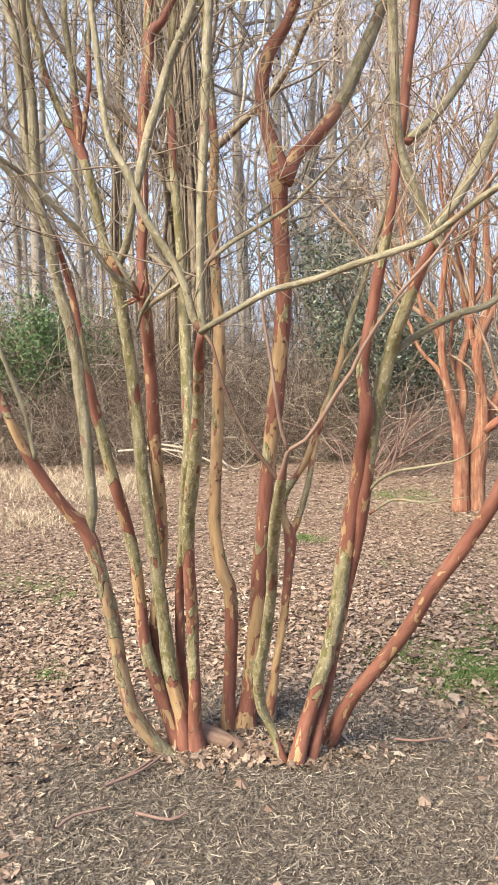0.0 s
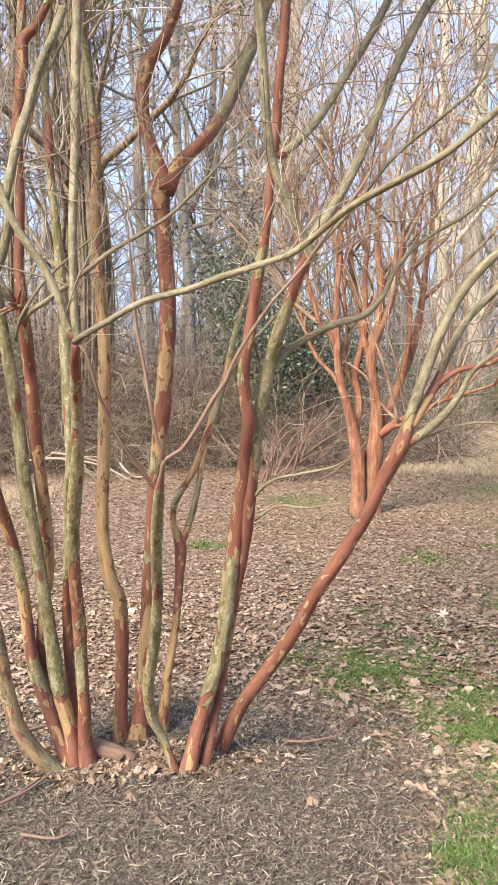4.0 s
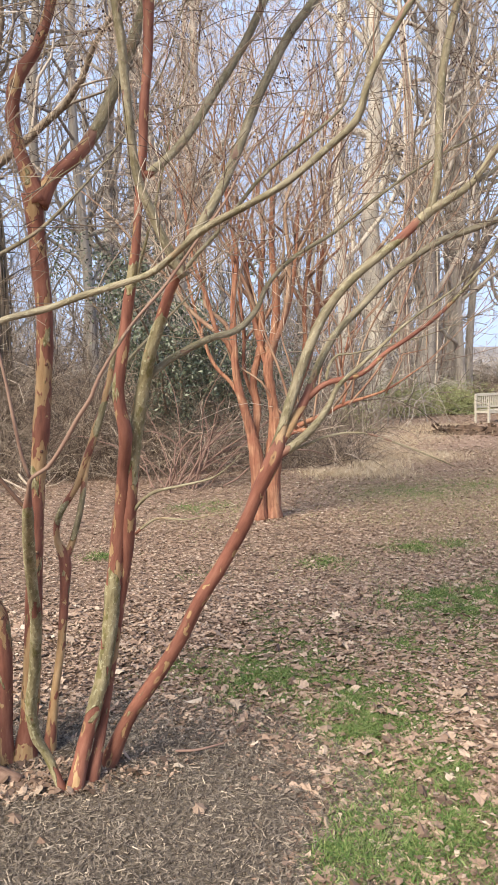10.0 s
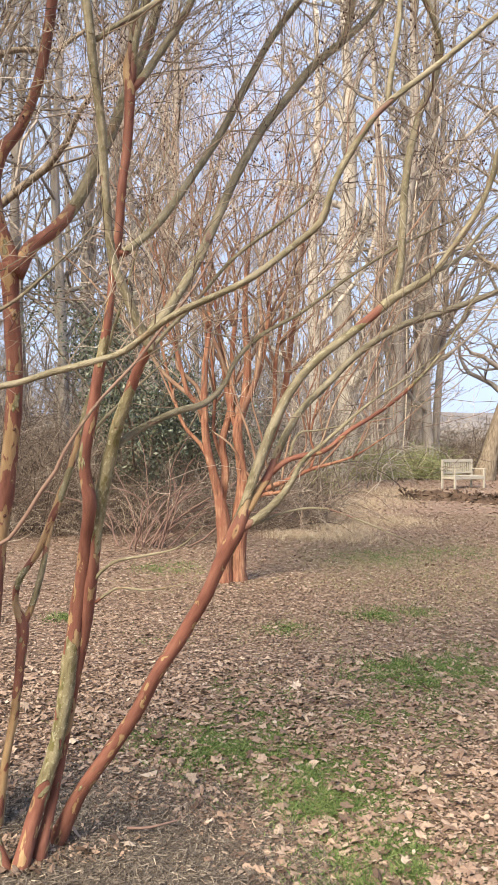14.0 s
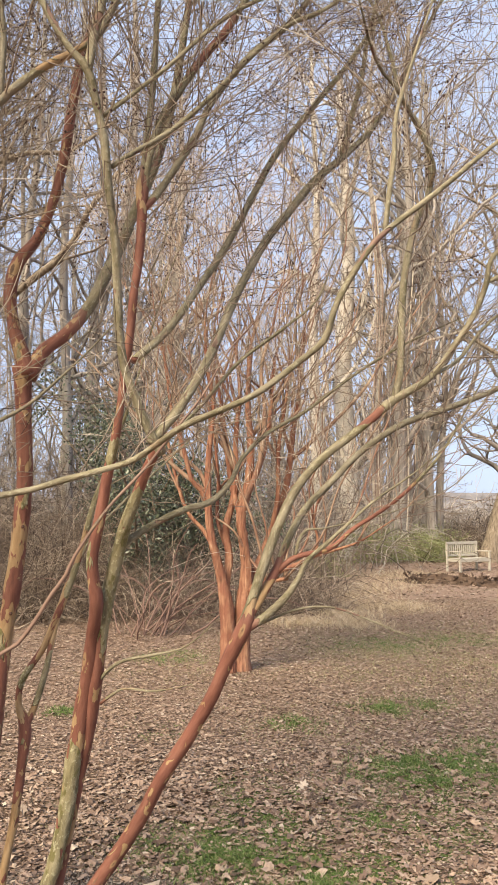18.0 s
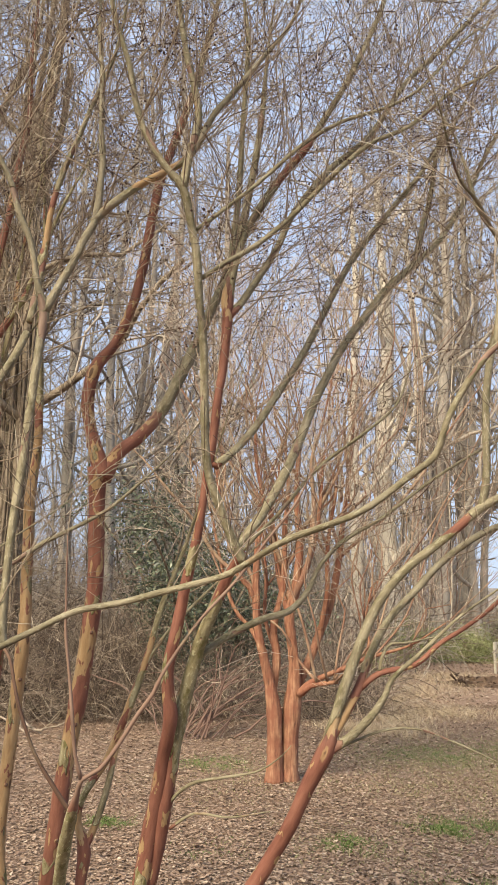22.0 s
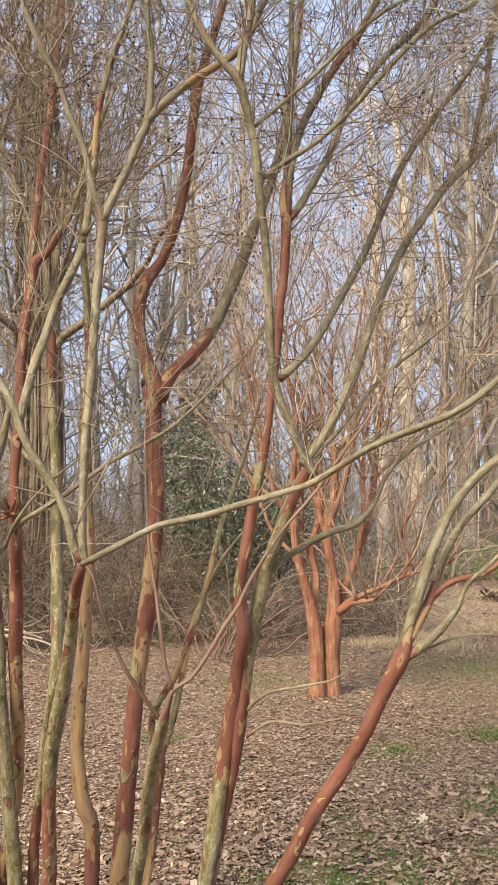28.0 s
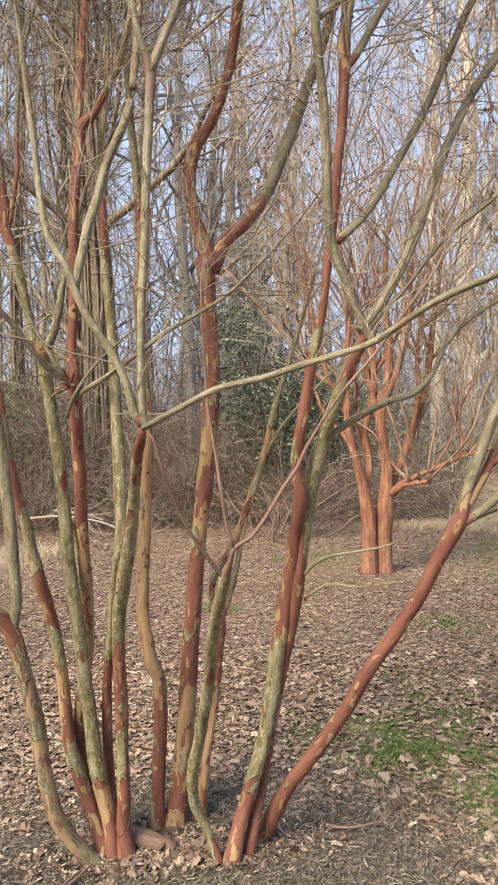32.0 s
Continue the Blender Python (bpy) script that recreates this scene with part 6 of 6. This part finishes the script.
def open_side_spots():
    """Scattered thin tufts on the open side, beyond the bed."""
    out = []
    while len(out) < 120:
        x, y = rng.uniform(1.15, 3.2), rng.uniform(1.9, 4.6)
        if x < 0.75 * y + 0.3 and noise.noise(Vector((x * 1.7, y * 1.7, 11))) > -0.05:
            out.append((x, y, rng.uniform(0.08, 0.17)))
    return out


blades("grass", open_side_spots(), 1200, 1.3, 0.036, GRASS, "sparse green tufts between the fallen leaves", 0.7)
blades("grass", FAR_GRASS, 2500, 1.15, 0.034, GRASS, "sparse green grass farther out among the leaves", 0.8)
blades("dry_grass", [(-3.46, 10.49, 0.48), (-2.81, 9.92, 0.45), (-2.13, 8.97, 0.34), (-1.82, 9.87, 0.3), (-2.34, 7.27, 0.33), (-3.6, 9.03, 0.55), (4.91, 12.94, 0.41), (5.19, 12.02, 0.39), (6.32, 12.62, 0.52), (4.58, 13.99, 0.33), (4.78, 10.89, 0.35), (6.51, 12.9, 0.53), (4.06, 11.21, 0.27), (5.6, 14.2, 0.6), (6.6, 15.3, 0.6), (7.4, 16.4, 0.7), (8.2, 17.8, 0.8), (9.4, 19.6, 0.9), (10.8, 21.4, 0.9), (5.2, 15.4, 0.4)], 2200, 0.95, 0.13, STRAW, "pale dry grass clumps at the wood's edge", 0.7)


def leaf_shape():
    """A curled, lobed dead leaf, about a unit long."""
    out = [(0, -0.5), (0.16, -0.36), (0.32, -0.3), (0.29, -0.08), (0.42, 0.08), (0.26, 0.17), (0.22, 0.36), (0.0, 0.5)]
    pts = out + [(-x * 0.92, y + 0.03) for x, y in reversed(out[1:-1])]
    return np.array([(0, 0, 0)] + [(x, y, 0.0) for x, y in pts]), [(0, i, i % len(pts) + 1) for i in range(1, len(pts) + 1)]


LV, LF = leaf_shape()


def leaf_cloud(x, y, z, size, flat=0.28, shape=None):
    N = len(x)
    V = np.repeat((LV if shape is None else shape)[None], N, axis=0)
    V = V * (1 + rng.normal(0, 0.16, V.shape[:2]))[:, :, None]
    curl, fold = rng.normal(0, 0.3, N), rng.normal(0.1, 0.24, N)
    V[:, :, 2] = curl[:, None] * V[:, :, 1] ** 2 + fold[:, None] * np.abs(V[:, :, 0]) + rng.normal(0, 0.06, V.shape[:2])
    V[:, :, 0] *= rng.uniform(0.5, 1.05, N)[:, None]
    V *= size[:, None, None]
    a, tx, ty = rng.uniform(0, 6.28, N), rng.normal(0, flat, N), rng.normal(0, flat, N)
    X = V[:, :, 0] * np.cos(a)[:, None] - V[:, :, 1] * np.sin(a)[:, None]
    Y = V[:, :, 0] * np.sin(a)[:, None] + V[:, :, 1] * np.cos(a)[:, None]
    Z = V[:, :, 2] + X * tx[:, None] + Y * ty[:, None]
    Z = Z - Z.min(1, keepdims=True) * 0.8
    return np.stack([X + x[:, None], Y + y[:, None], Z + z[:, None]], 2)


# a plain ragged leaf for the mass of the litter
SV = np.array([(0, 0, 0), (0.06, -0.5, 0), (0.36, -0.12, 0), (0.2, 0.38, 0), (-0.22, 0.44, 0), (-0.34, -0.16, 0)], float)
SF = np.array([(0, i, i % 5 + 1) for i in range(1, 6)])


def litter(name, N, x0, x1, y0, y1, size, label, big=False, flat=0.13, around=False):
    x, y = rng.uniform(x0, x1, N), rng.uniform(y0, y1, N)
    keep = ((x > -0.42 * y - 0.25) & (x < 0.78 * y + 0.5) & (y > 1.7)) ^ around
    x, y = x[keep], y[keep]
    keep = np.ones(len(x), bool)
    for i in range(len(x)):
        if y[i] < 4.2:
            keep[i] = rng.uniform() < min(1, max(0.02, (in_mulch(x[i], y[i]) - 0.62) * 2.0))
    for px, py, pr in PATCHES:
        near = (x - px) ** 2 + (y - py) ** 2 < (pr * 1.0) ** 2
        keep &= ~near | (rng.uniform(0, 1, len(x)) < 0.5)
    x, y = x[keep], y[keep]
    z = np.array([ground_height(a, b) for a, b in zip(x, y)]) + rng.uniform(0, 0.014, len(x))
    shape, faces = (LV, np.array(LF)) if big else (SV, SF)
    V = leaf_cloud(x, y, z, rng.gamma(6, size / 6, len(x)).clip(0, size * 1.7), flat, shape)
    o = (np.arange(len(x)) * len(shape))[:, None, None]
    F = (o + faces[None]).reshape(-1, 3)
    return tagged(new(name, mesh_of(name, V.reshape(-1, 3), F, LEAF)), label, "leaf litter", kind="stuff")


litter("leaf_litter", 150000, -2.4, 4.2, 1.7, 5.0, 0.023, "crumbled pale brown dead leaves covering the ground")
litter("leaf_litter", 8000, -2.6, 4.4, 1.6, 5.0, 0.05, "larger curled dead leaves on the litter", True)
litter("leaf_litter", 120000, -3.6, 6.0, 5.0, 8.0, 0.025, "pale brown curled dead leaves covering the ground", flat=0.09)
litter("leaf_litter", 120000, -6, 9, 8.0, 14.0, 0.033, "pale brown dead leaves farther off", flat=0.07)
litter("leaf_litter", 34000, -8, 24, 14.0, 32.0, 0.08, "dead leaves towards the wood", flat=0.06)
litter("leaf_litter", 90000, -11, 13, -7, 13, 0.055, "dead leaves strewn all around the open ground", around=True)


def stool_litter():
    """Crumbled leaves and bark caught round the feet of the stems."""
    N = 3200
    x, y = rng.normal(-0.06, 0.28, N), 2.76 + np.abs(rng.normal(0, 0.12, N)) - rng.uniform(0, 0.12, N)
    V = leaf_cloud(x, y, np.full(N, 0.014) + rng.uniform(0, 0.012, N), rng.gamma(5, 0.0034, N), 0.35, SV)
    F = ((np.arange(N) * len(SV))[:, None, None] + SF[None]).reshape(-1, 3)
    tagged(new("leaf_litter", mesh_of("leaf_litter", V.reshape(-1, 3), F, LEAF)), "crumbled brown leaves caught round the stem bases", "leaf litter", kind="stuff")


stool_litter()


def near_leaves():
    """Single large leaves on the mulch and in front."""
    kinds = []
    for k in range(10):
        V = leaf_cloud(np.zeros(1), np.zeros(1), np.zeros(1), np.ones(1), 0.2)[0]
        kinds.append(mesh_of("leaf", V, np.array(LF), LEAFOB))
    n = 0
    while n < 290:
        x, y = rng.uniform(-1.6, 2.6), rng.uniform(1.75, 4.4)
        if n < 50:
            x, y = rng.normal(-0.05, 0.26), rng.normal(2.74, 0.10)
        elif in_mulch(x, y) < 0.85 and rng.uniform() > 0.2:
            continue
        ob = under(new("leaf", kinds[n % 10]), GROUND)
        q = max(0.0, 1 - ((x - BED[0]) / BED[2]) ** 2 - ((y - BED[1]) / BED[3]) ** 2)
        ob.matrix_basis = pose(x, y, ground_height(x, y) + 0.012 * q + 0.012, rng.normal(0, 9), rng.normal(0, 9), rng.uniform(0, 360)) @ Matrix.Scale(rng.uniform(0.035, 0.075), 4)
        n += 1


near_leaves()
